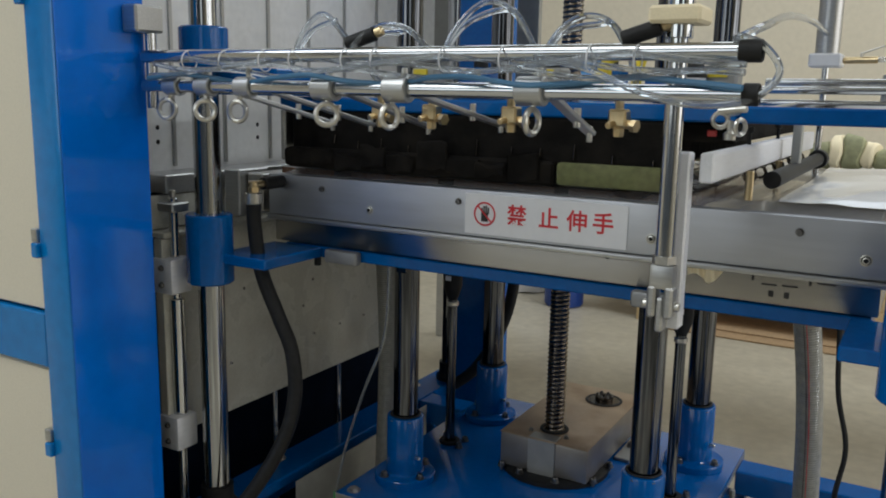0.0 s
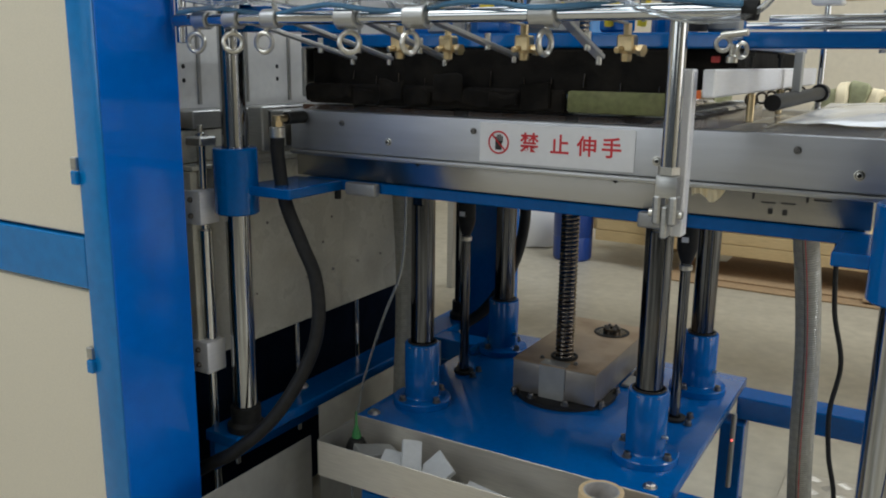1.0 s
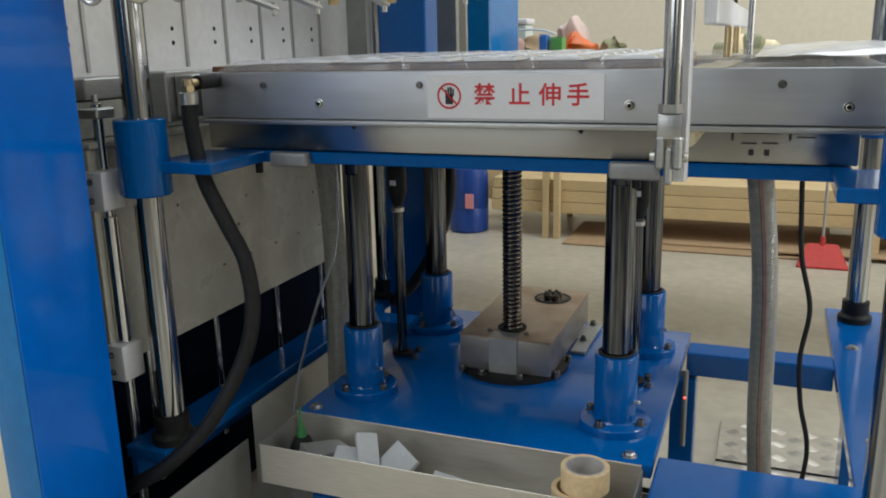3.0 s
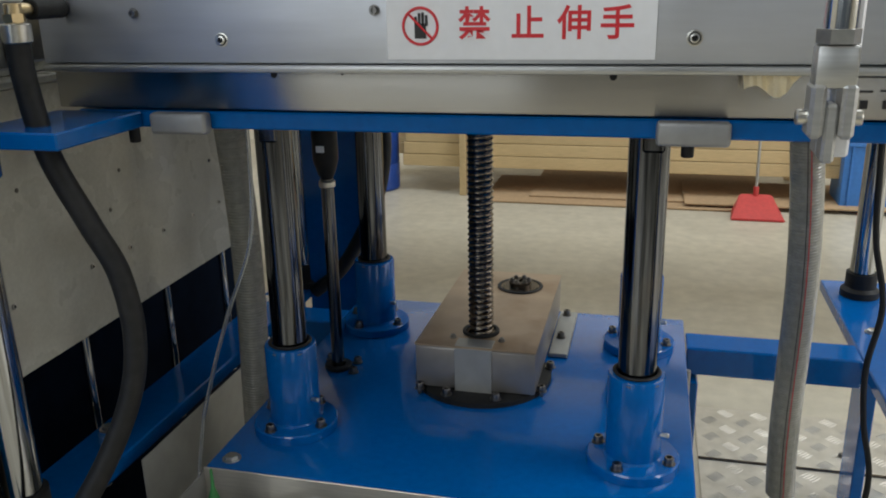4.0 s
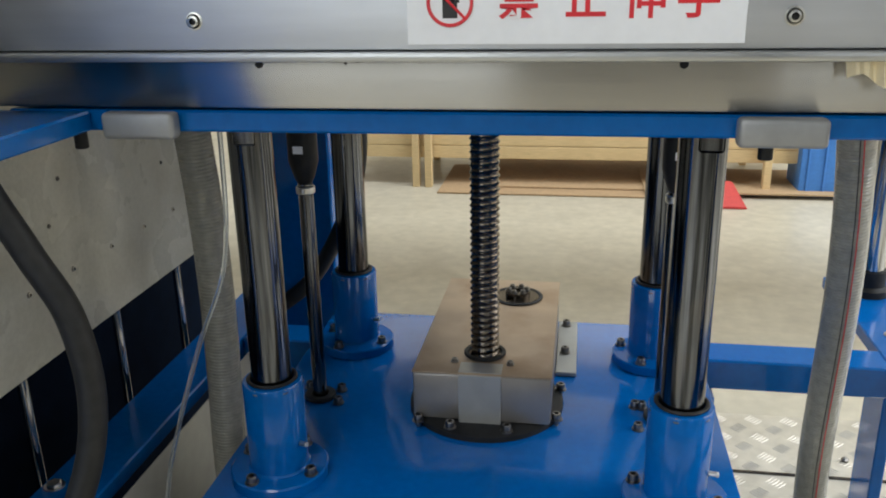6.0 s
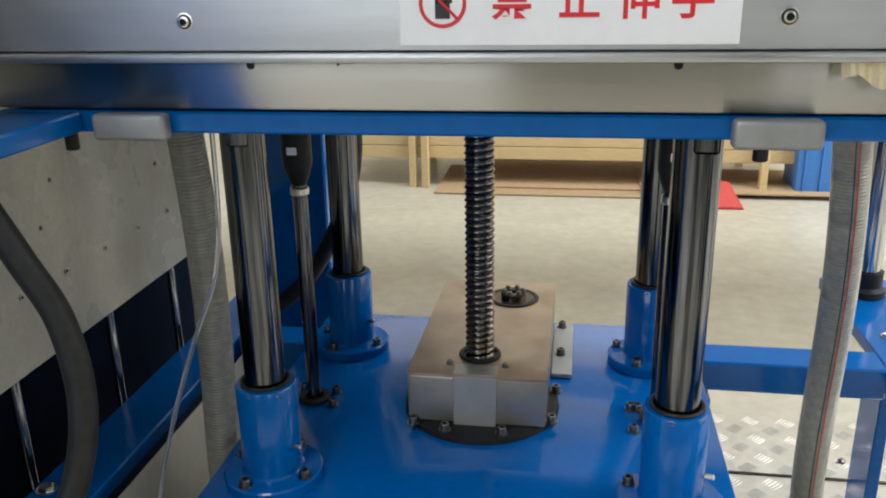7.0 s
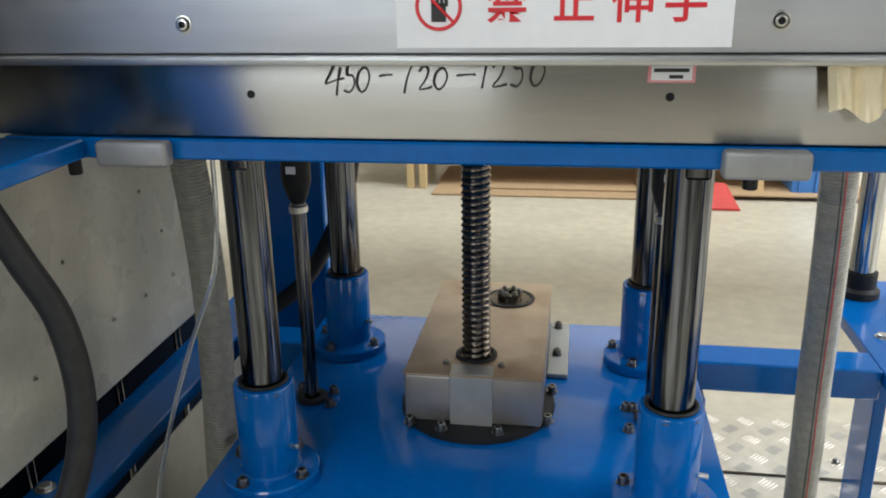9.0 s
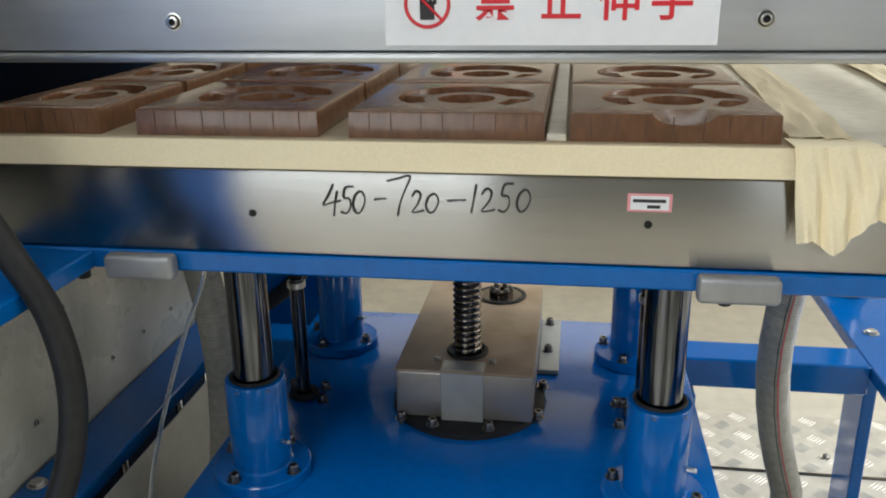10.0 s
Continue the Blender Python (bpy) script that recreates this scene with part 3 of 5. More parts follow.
# ---- lower platen: rises and sinks ----
platen = thing("lower_platen", (-0.74, 2.46, 1.30), "brushed aluminium lower platen on a blue carrier plate", "press platen")
part("table", solid(-1.50, 0.03, 1.975, 2.93, 1.331, 1.455, bevel=0.004, seg=2), STEEL, platen, "brushed aluminium table with handwritten numbers")
part("carrier", solid(-1.46, 0.02, 1.970, 2.95, 1.299, 1.329, bevel=0.003), BLUE, platen, "blue enamelled carrier plate")
CORNERS = ((-1.527, 1.75), (0.105, 1.75), (-1.527, 3.05), (0.18, 3.275))
for x, y in CORNERS:
    x0, x1 = (-1.50, -1.33) if x < -1 else (-0.02, x - 0.015)
    y0, y1 = (1.74, 1.969) if y < 2 else (2.951, y + 0.01)
    part("arm", solid(x0, x1, y0, y1, 1.300, 1.3275, bevel=0.003), BLUE, platen)
    c = part("sliding_collar", pipe(bmesh.new(), (x, y, 1.245), (x, y, 1.428), 0.061, 0.0355, 36, 0.004), BLUE, platen, "blue enamelled sliding collar")
for x0, x1 in ((-1.302, -1.196), (-0.455, -0.348)):
    part("stop_pad", solid(x0, x1, 1.942, 1.9695, 1.292, 1.329, bevel=0.007, seg=3), PAD_GREY, platen, "grey aluminium stop pad")
for x in (-1.385, -0.405):
    part("stop_screw", rod(bmesh.new(), (x, 2.02, 1.262), (x, 2.02, 1.2985), 0.010, 12), BLACK, platen)
for x in (-1.077, -0.522):
    part("hole", rod(bmesh.new(), (x, 1.9735, 1.391), (x, 1.9755, 1.391), 0.0055, 14), BLACK, platen)
for x in COLX:
    for y in COLY:
        c = part("guide_column", rod(bmesh.new(), (x, y, 0.50), (x, y, 1.2985), 0.0365, 36), CHROME, platen, "oily chrome guide column with dark reflections put into its colour")
        part("clamp_block", solid(x - 0.012, x + 0.026, y - 0.043, y - 0.0375, 1.245, 1.298, bevel=0.004), CHROME, c)
part("ball_screw", thread(0.48, 1.298), SCREW, platen, "oily dark steel ball screw with a rounded thread")
for x, y in ((-1.195, 2.468), (-0.463, 2.468)):
    r = part("balance_rod", rod(bmesh.new(), (x, y, 0.50), (x, y, 1.10), 0.0155), CHROME, platen, "slim chrome balance rod")
    part("rod_collar", pipe(bmesh.new(), (x, y, 1.078), (x, y, 1.093), 0.0195, 0.0156), ZINC, r)
    part("ball_joint", lathe(bmesh.new(), [(0, 1.098), (0.014, 1.098), (0.020, 1.110), (0.027, 1.133), (0.030, 1.145), (0.030, 1.205), (0.026, 1.220), (0.017, 1.226), (0.015, 1.298), (0, 1.298)], 20, Matrix.Translation((x, y, 0))), BLACK, r, "black ball joint")
    part("joint_tag", solid(x - 0.010, x + 0.010, y - 0.0320, y - 0.0298, 1.165, 1.180, bevel=0.0005), SIGN_WHITE, r, "small white tag")
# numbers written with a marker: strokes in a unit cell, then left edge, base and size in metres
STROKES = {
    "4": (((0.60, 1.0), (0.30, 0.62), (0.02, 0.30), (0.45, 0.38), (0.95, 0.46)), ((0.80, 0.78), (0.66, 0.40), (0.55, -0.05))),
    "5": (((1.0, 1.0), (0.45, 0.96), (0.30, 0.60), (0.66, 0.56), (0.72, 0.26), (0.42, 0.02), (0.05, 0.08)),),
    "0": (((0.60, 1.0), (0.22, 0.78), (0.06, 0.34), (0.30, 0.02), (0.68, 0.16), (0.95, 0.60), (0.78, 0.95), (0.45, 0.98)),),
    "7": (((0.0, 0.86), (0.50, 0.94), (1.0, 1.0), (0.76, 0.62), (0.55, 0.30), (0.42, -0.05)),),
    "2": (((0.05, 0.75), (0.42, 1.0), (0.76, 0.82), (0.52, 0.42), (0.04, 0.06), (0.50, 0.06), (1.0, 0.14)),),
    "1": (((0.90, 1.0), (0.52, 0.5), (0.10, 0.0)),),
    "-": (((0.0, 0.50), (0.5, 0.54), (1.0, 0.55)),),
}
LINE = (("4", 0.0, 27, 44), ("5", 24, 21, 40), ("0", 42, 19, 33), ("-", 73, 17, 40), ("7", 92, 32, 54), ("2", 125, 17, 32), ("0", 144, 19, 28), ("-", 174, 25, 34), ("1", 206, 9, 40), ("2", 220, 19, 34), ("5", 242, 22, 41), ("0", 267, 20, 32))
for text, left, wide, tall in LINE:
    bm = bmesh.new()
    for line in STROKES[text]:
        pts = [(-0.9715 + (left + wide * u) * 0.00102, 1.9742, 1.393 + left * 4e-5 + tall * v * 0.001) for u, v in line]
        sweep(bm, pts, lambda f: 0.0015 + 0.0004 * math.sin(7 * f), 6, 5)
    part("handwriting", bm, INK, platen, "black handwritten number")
lab = part("paper_label", solid(-0.551, -0.493, 1.9732, 1.9748, 1.409, 1.434, bevel=0.0005), PINK, platen, "small pink-edged paper label")
part("label_face", solid(-0.547, -0.497, 1.9725, 1.9731, 1.412, 1.431, bevel=0), SIGN_WHITE, lab)
for z, x0, x1 in ((1.4245, -0.544, -0.501), (1.4165, -0.525, -0.508)):
    part("print_bar", solid(x0, x1, 1.9719, 1.9724, z - 0.0022, z + 0.0022, bevel=0), INK, lab)
# printed diagram and marks at the far end of the table
for x0, x1, z0, z1 in ((-0.21, -0.205, 1.378, 1.40), (-0.10, -0.095, 1.38, 1.40), (-0.19, -0.16, 1.371, 1.374), (-0.15, -0.12, 1.372, 1.375), (-0.19, -0.12, 1.392, 1.395), (-0.175, -0.165, 1.348, 1.360), (-0.145, -0.135, 1.348, 1.360), (-0.085, -0.05, 1.385, 1.388)):
    part("print_bar", solid(x0, x1, 1.9738, 1.9748, z0, z1, bevel=0), INK, platen)

# ---- mould board with brown moulds, rides on the platen ----
board = thing("mould_board", (-0.74, 2.46, 1.456), "pale plywood mould board with rows of brown moulds", "mould")
part("panel", solid(-1.49, 0.02, 1.972, 2.92, 1.4562, 1.499, bevel=0.003), PLYWOOD, board, "pale plywood panel")
part("edge_tape", solid(-1.488, 0.018, 1.9685, 1.9715, 1.4575, 1.4985, bevel=0.001), CLOTH, board, "cream masking tape along the board edge")
part("cover_sheet", solid(-0.345, 0.01, 1.985, 2.90, 1.4995, 1.503, bevel=0.001), BOARD, board, "scratched off-white cover sheet")


def mould_mesh(notched):
    """One milled block: a round pocket in a raised ring, a crescent groove round it, a side pocket."""
    bm = bmesh.new()
    n = 120
    w, d, h = 0.134, 0.139, 0.038

    def bump(x, lo, hi, soft):
        return max(0.0, min(1.0, (x - lo) / soft, (hi - x) / soft))

    rings = []
    for s, kind in ((0.10, 0), (0.40, 0), (0.42, 1), (0.62, 1), (0.635, 2), (0.965, 2), (0.985, 3), (1.0, 4)):
        row = []
        for k in range(n):
            a = 2 * math.pi * k / n
            deg = math.degrees(a)
            groove = max(bump(deg, 20, 150, 22), bump(deg, 318, 361, 18) if deg > 300 else 0)
            pocket = bump(deg, 166, 212, 6)
            x, y = 0.012 + s * 0.104 * math.cos(a), s * 0.102 * math.sin(a)
            z = h - 0.004
            if kind == 0:
                z = h - 0.034
            elif kind == 2:
                z = h - 0.004 - 0.024 * groove - 0.030 * pocket
            elif kind >= 3:
                z = h - (0.0012 if kind == 3 else 0.0)
            row.append((x, y, z))
        rings.append(row)
    for inset, z in ((0.004, h), (0.0012, h - 0.0008), (0.0, h - 0.003), (-0.001, 0.0)):
        row = []
        for k in range(n):
            a = 2 * math.pi * k / n
            c, q = math.cos(a), math.sin(a)
            f = 1 / max(abs(c), abs(q))
            row.append([c * f * (w - inset), q * f * (d - inset), z])
        rings.append(row)
    if notched:
        for row in rings:
            for k, (x, y, z) in enumerate(row):
                e = 1 - ((x - 0.012) / 0.040) ** 2 - ((abs(y) - d) / 0.034) ** 2
                if e > 0 and z > 0.01:
                    row[k] = (x, y, min(z, h - 0.016 * math.sqrt(e)))
    made = [[bm.verts.new(q) for q in row] for row in rings]
    bm.faces.new(made[0])
    for r in range(len(made) - 1):
        for k in range(n):
            m = (k + 1) % n
            bm.faces.new((made[r][k], made[r + 1][k], made[r + 1][m], made[r][m]))
    bm.faces.new(made[-1][::-1])
    bmesh.ops.recalc_face_normals(bm, faces=bm.faces)
    return finish(bm, "mould_block", BROWN, (0, 0, 0))


MOULDS = (mould_mesh(False), mould_mesh(True))
JOINT = finish(solid(-0.0006, 0.0006, -0.1402, -0.1385, 0.001, 0.034, bevel=0), "glue_joint", MOULD_JOINT, (0, 0, 0))
for i, x in enumerate((-1.395, -1.112, -0.798, -0.495)):
    for j, y in enumerate((2.131, 2.425, 2.719)):
        ob = new("mould_block", MOULDS[i == 3 and j == 0])
        ob.parent = board
        ob.location = Vector((x, y, 1.4993)) - board.location
        ob.scale = (0.68 if i == 0 else 1, 1, 1)
        if j == 0:
            for k in range(7):
                line = new("glue_joint", JOINT)
                line.parent = ob
                line.location = (-0.108 + 0.036 * k + 0.003 * math.sin(3 * k + i), 0, 0)
strip = part("gap_strip", solid(-0.660, -0.634, 1.985, 2.88, 1.4994, 1.510, bevel=0.002), BOARD, board)


def cloth(name, pts, width, parent, drop=0.0):
    bm = bmesh.new()
    line = spline(pts, 8)
    prev = None
    for i, q in enumerate(line):
        d = (line[min(i + 1, len(line) - 1)] - line[max(i - 1, 0)]).normalized()
        side = Vector((d.y, -d.x, 0))
        side = side.normalized() if side.length > 0.2 else Vector((1, 0, 0))
        w = width(i / (len(line) - 1)) if callable(width) else width
        now = []
        for k in range(13):
            f = k / 12 - 0.5
            wob = noise.noise(Vector((i * 0.22, k * 0.55, drop))) * 0.006
            now.append(bm.verts.new(q + side * (w * f) + Vector((0, -abs(wob) * 1.5, wob + 0.003))))
        if prev:
            for k in range(12):
                bm.faces.new((prev[k], prev[k + 1], now[k + 1], now[k]))
        prev = now
    bmesh.ops.recalc_face_normals(bm, faces=bm.faces)
    bm.normal_update()
    bmesh.ops.solidify(bm, geom=bm.faces, thickness=-0.0012)
    return part(name, bm, CLOTH, parent, "crumpled cream masking cloth strip")


cloth("cloth_strip", [(-0.262, 2.88, 1.507), (-0.27, 2.60, 1.507), (-0.282, 2.38, 1.507), (-0.30, 2.15, 1.507), (-0.313, 1.99, 1.506)], lambda s: 0.068 + 0.008 * s, board, 1.0)
cloth("cloth_strip", [(-0.02, 2.88, 1.507), (-0.03, 2.60, 1.507), (-0.05, 2.40, 1.507)], 0.07, board, 3.0)
# the loose end over the board's edge, in soft folds with an uneven hem
bm = bmesh.new()
rows_made = []
for j in range(15):
    v = j / 14
    row = []
    for i in range(33):
        u = i / 32
        hem = 1.370 + 0.012 * math.sin(9 * u + 0.6) + 0.040 * u * u
        x = (-0.357 + 0.022 * v) * (1 - u) + (-0.262 + 0.034 * math.sin(min(1.0, 1.25 * v) * 1.9)) * u
        fold = 0.005 * math.sin(19 * u + 3 * v) + 0.003 * math.sin(41 * u - 5 * v)
        if j < 3:
            y, z = 1.992 - 0.0125 * j, 1.5065 - 0.0004 * j * j
        else:
            y, z = 1.9560 + fold * min(1.0, v * 1.6) - 0.004 * v, 1.5035 + (hem - 1.5035) * (j - 3) / 11
        row.append(bm.verts.new((x, y, z)))
    rows_made.append(row)
for a, b in zip(rows_made, rows_made[1:]):
    for i in range(32):
        bm.faces.new((a[i], a[i + 1], b[i + 1], b[i]))
bmesh.ops.recalc_face_normals(bm, faces=bm.faces)
bm.normal_update()
bmesh.ops.solidify(bm, geom=bm.faces, thickness=-0.001)
part("cloth_end", bm, CLOTH, board, "creased loose end of the cream cloth")

# ---- fixed clamp frame with the warning sign ----
clamp = thing("clamp_frame", (-0.7, 2.4, 1.40), "brushed stainless clamp frame with screws along its face", "clamp frame")
part("front_bar", solid(-1.475, 0.092, 1.922, 1.962, 1.414, 1.525, bevel=0.004, seg=2), FRAME_STEEL, clamp)
part("lip", solid(-1.475, 0.092, 1.914, 1.962, 1.400, 1.4125, bevel=0.004, seg=2), STEEL_DULL, clamp)
part("side_bar", solid(-1.56, -1.505, 1.93, 3.02, 1.414, 1.52, bevel=0.004), STEEL_DULL, clamp)
part("side_bar", solid(0.04, 0.09, 1.964, 2.94, 1.47, 1.52, bevel=0.004), STEEL_DULL, clamp)
part("rear_bar", solid(-1.50, 0.09, 2.955, 3.00, 1.414, 1.525, bevel=0.004), STEEL_DULL, clamp)
for x in (-1.138, -0.41, 0.0):
    fasten(clamp, FACE_SCREW, (x, 1.9215, 1.451), (90, 0, 0), "screw").scale = (0.85, 0.85, 1)
for x, z in ((-0.879, 1.494), (-1.29, 1.494), (-0.12, 1.494)):
    fasten(clamp, SMALL_SCREW, (x, 1.9215, z), (90, 0, 0), "screw")
bm = bmesh.new()
rod(bm, (-1.426, 1.81, 1.505), (-1.426, 1.845, 1.505), 0.010)
rod(bm, (-1.426, 1.81, 1.515), (-1.426, 1.81, 1.478), 0.013)
lathe(bm, [(0, 0), (0.017, 0), (0.017, 0.012), (0, 0.012)], 6, Matrix.Translation((-1.426, 1.81, 1.487)))
part("elbow_fitting", bm, BRASS, clamp, "brass elbow hose fitting")
part("bulkhead", rod(bmesh.new(), (-1.426, 1.8455, 1.505), (-1.426, 1.9215, 1.505), 0.017), BLACK, clamp, "black bulkhead nut")
# end block of the frame
part("end_block", solid(-1.62, -1.562, 1.90, 2.02, 1.40, 1.53, bevel=0.004), STEEL_DULL, clamp)

sign = thing("warning_sign", (-0.66, 1.92, 1.47), "white warning sticker with red Chinese characters and a prohibition circle", "sign")
part("sticker", solid(-0.860, -0.462, 1.9196, 1.9212, 1.421, 1.517, bevel=0.0004), SIGN_WHITE, sign)
bm = bmesh.new()
ring(bm, Matrix.Translation((-0.807, 1.9190, 1.470)) @ pose(0, 0, 0, 90), 0.0265, 0.0022, 40, 6)
rod(bm, (-0.826, 1.9186, 1.489), (-0.788, 1.9186, 1.451), 0.0018, 6)
part("prohibition_ring", bm, RED, sign, "red ring with a slash")
bm = bmesh.new()
box(bm, -0.816, -0.798, 1.9184, 1.9194, 1.452, 1.474, bevel=0.0004)
for k, (dx, top) in enumerate(((-0.0145, 1.484), (-0.009, 1.489), (-0.0035, 1.490), (0.002, 1.486))):
    box(bm, -0.8015 + dx, -0.8015 + dx + 0.0042, 1.9184, 1.9194, 1.47, top, bevel=0.0004)
part("pictogram", bm, INK, sign, "dark plain pictogram")
for ch, x in (("\u7981", -0.724), ("\u6b62", -0.645), ("\u4f38", -0.577), ("\u624b", -0.517)):
    lettering("character", ch, RED, sign, (x, 1.9192, 1.470), 0.050, bold=0.0009)

# ---- formed plastic sheet lying in the frame ----
sheet = thing("plastic_sheet", (-0.6, 2.4, 1.53), "clear plastic sheet with rows of formed white trays", "plastic sheet")
bm = bmesh.new()
nx, ny = 70, 40
grid = []
for j in range(ny + 1):
    row = []
    for i in range(nx + 1):
        x, y = -1.44 + (0.085 + 1.44) * i / nx, 1.928 + (2.95 - 1.928) * j / ny
        z = 1.541 + 0.002 * noise.noise(Vector((x * 6, y * 6, 1)))
        if y < 1.966 or x < -1.43:
            z = 1.5275
        row.append(bm.verts.new((x, y, z)))
    grid.append(row)
for j in range(ny):
    for i in range(nx):
        bm.faces.new((grid[j][i], grid[j][i + 1], grid[j + 1][i + 1], grid[j + 1][i]))
part("film", bm, FILM, sheet, "grey translucent film")
bm = bmesh.new()
nx, ny = 24, 50
grid = []
for j in range(ny + 1):
    row = []
    for i in range(nx + 1):
        x, y = -0.175 + 0.255 * i / nx, 1.972 + 0.97 * j / ny
        row.append(bm.verts.new((x, y, 1.545 + 0.020 * math.sin(math.pi * min(1.0, 1.3 * i / nx) * 0.5) * math.sin(math.pi * j / ny) ** 0.3 + 0.014 * max(0, noise.noise(Vector((x * 9, y * 5, 3)))))))
    grid.append(row)
for j in range(ny):
    for i in range(nx):
        bm.faces.new((grid[j][i], grid[j][i + 1], grid[j + 1][i + 1], grid[j + 1][i]))
part("feed_film", bm, WHITE_PLASTIC, sheet, "glossy wrinkled white film")


def formed_tray():
    """A shallow upturned tray with sloping sides and a sunken round middle."""
    bm = bmesh.new()
    n = 14
    grid = []
    for j in range(n + 1):
        row = []
        for i in range(n + 1):
            u, v = i / n * 2 - 1, j / n * 2 - 1
            e = max(abs(u), abs(v))
            z = 0.022 * min(1.0, (1.0 - e) / 0.16)
            if u * u + v * v < 0.40:
                z -= 0.012
            row.append(bm.verts.new((0.066 * u, 0.060 * v, z)))
        grid.append(row)
    for j in range(n):
        for i in range(n):
            bm.faces.new((grid[j][i], grid[j][i + 1], grid[j + 1][i + 1], grid[j + 1][i]))
    return finish(bm, "formed_tray", FORMED, (0, 0, 0))


TRAY = formed_tray()
for i in range(7):
    for j in range(7):
        ob = new("formed_tray", TRAY)
        ob.parent = sheet
        ob.location = Vector((-1.355 + 0.155 * i, 2.035 + 0.139 * j, 1.5435)) - sheet.location
        ob.scale = (0.92, 0.86, 0.34)

# ---- chain guard bar along the feed side ----
guard = thing("guard_bar", (-0.22, 2.2, 1.62), "silver aluminium guard bar on short posts beside the sheet", "guard bar")
part("bar", solid(-0.247, -0.224, 1.605, 2.93, 1.606, 1.656, bevel=0.003), PALE_ALU, guard)
for y in (1.945, 2.30):
    part("post", rod(bmesh.new(), (-0.225, y, 1.545), (-0.225, y, 1.605), 0.008), BRASS, guard, "small brass post")
    part("knob", lathe(bmesh.new(), [(0, 1.657), (0.004, 1.657), (0.004, 1.68), (0.008, 1.682), (0.008, 1.692), (0, 1.692)], 12, Matrix.Translation((-0.232, y, 0))), BLACK, guard)
# ---- upper platen: lifts at the start ----
upper = thing("upper_platen", (-0.74, 2.46, 1.70), "blue upper platen with a sooty black plug box below", "press platen")
part("carrier", solid(-1.46, -0.26, 1.955, 2.95, 1.698, 1.732, bevel=0.004), BLUE, upper, "blue enamelled carrier plate")
part("carrier_beam", solid(-0.259, 0.45, 1.955, 2.03, 1.698, 1.732, bevel=0.004), BLUE, upper)
part("plug_box", solid(-1.43, -0.40, 1.985, 2.90, 1.60, 1.696, bevel=0.008), DARK, upper)
for k in range(9):
    x = -1.42 + 0.083 * k
    random.seed(k)
    pad = solid(x, x + 0.07 + 0.03 * random.random(), 1.918 + 0.010 * random.random(), 1.933, 1.548 + 0.016 * random.random(), 1.585 + 0.05 * random.random(), bevel=0.004)
    bmesh.ops.subdivide_edges(pad, edges=pad.edges, cuts=4, use_grid_fill=True)
    for v in pad.verts:
        v.co.z += 0.014 * noise.noise(v.co * 28)
        v.co.y += 0.008 * noise.noise(v.co * 35 + Vector((9, 0, 0)))
    part("felt_pad", pad, DARK, upper)
part("front_skirt", solid(-1.42, -0.645, 1.934, 1.956, 1.546, 1.600, bevel=0.006), DARK, upper)
part("front_drape", solid(-1.42, -0.40, 1.957, 1.984, 1.590, 1.697, bevel=0.006), DARK, upper)
part("side_shield", solid(-1.462, -1.445, 1.958, 2.20, 1.56, 1.697, bevel=0.004), STEEL_DULL, upper, "pale aluminium side shield")
part("olive_pad", solid(-0.64, -0.395, 1.936, 1.956, 1.548, 1.600, bevel=0.008, seg=2), OLIVE, upper, "olive felt pad")
random.seed(23)
for k in range(11):
    x = -1.30 + 0.085 * k + 0.03 * random.random()
    z = 1.585 + 0.03 * random.random()
    part("pin", rod(bmesh.new(), (x, 1.953, z), (x + 0.004 * random.random(), 1.953, z + 0.02 + 0.03 * random.random()), 0.0018, 8), SCREW, upper)
part("side_plate", solid(-0.39, -0.27, 1.99, 2.9, 1.655, 1.695, bevel=0.003), DARK, upper)
# red display as an unlit block, its glow given by plain red
part("card", solid(-0.325, -0.305, 1.984, 1.9895, 1.668, 1.682, bevel=0.002), RED_PLASTIC, upper, "small red display, its light put into plain red colour")
roller = part("roller", rod(bmesh.new(), (-0.19, 1.99, 1.585), (-0.19, 2.75, 1.585), 0.018), BLACK, upper, "dark rubber edge roller")
part("roller_cap", rod(bmesh.new(), (-0.19, 2.75, 1.585), (-0.19, 2.80, 1.585), 0.026), BLACK, roller)
for k in range(7):
    y = 2.0 + 0.12 * k
    part("spring_clip", ring(bmesh.new(), Matrix.Translation((-0.235, y, 1.59)) @ pose(0, 0, 0, 90, 0, 20), 0.012, 0.003, 14, 6), SCREW, upper)
part("roller_hanger", solid(-0.20, -0.18, 2.3, 2.33, 1.60, 1.697, bevel=0.002), SHEET_GREY, upper)
for x in COLX:
    for y in COLY:
        c = part("guide_column", rod(bmesh.new(), (x, y, 1.733), (x, y, 2.75), 0.036, 32), CHROME, upper, "oily chrome guide column with dark reflections put into its colour")
        part("collar", pipe(bmesh.new(), (x, y, 1.735), (x, y, 1.79), 0.056, 0.0365), BLUE, c)
part("ball_screw", thread(1.733, 2.4), SCREW, upper)
for x in (-1.527, 0.105):
    part("sliding_collar", pipe(bmesh.new(), (x, 1.75, 1.80), (x, 1.75, 1.90), 0.061, 0.0355, 36, 0.004), BLUE, upper)
    part("arm", solid(*((x, x + 0.2) if x < 0 else (x - 0.05, x + 0.05)), 1.79, 1.99, 1.7335, 1.80, bevel=0.004), BLUE, upper)
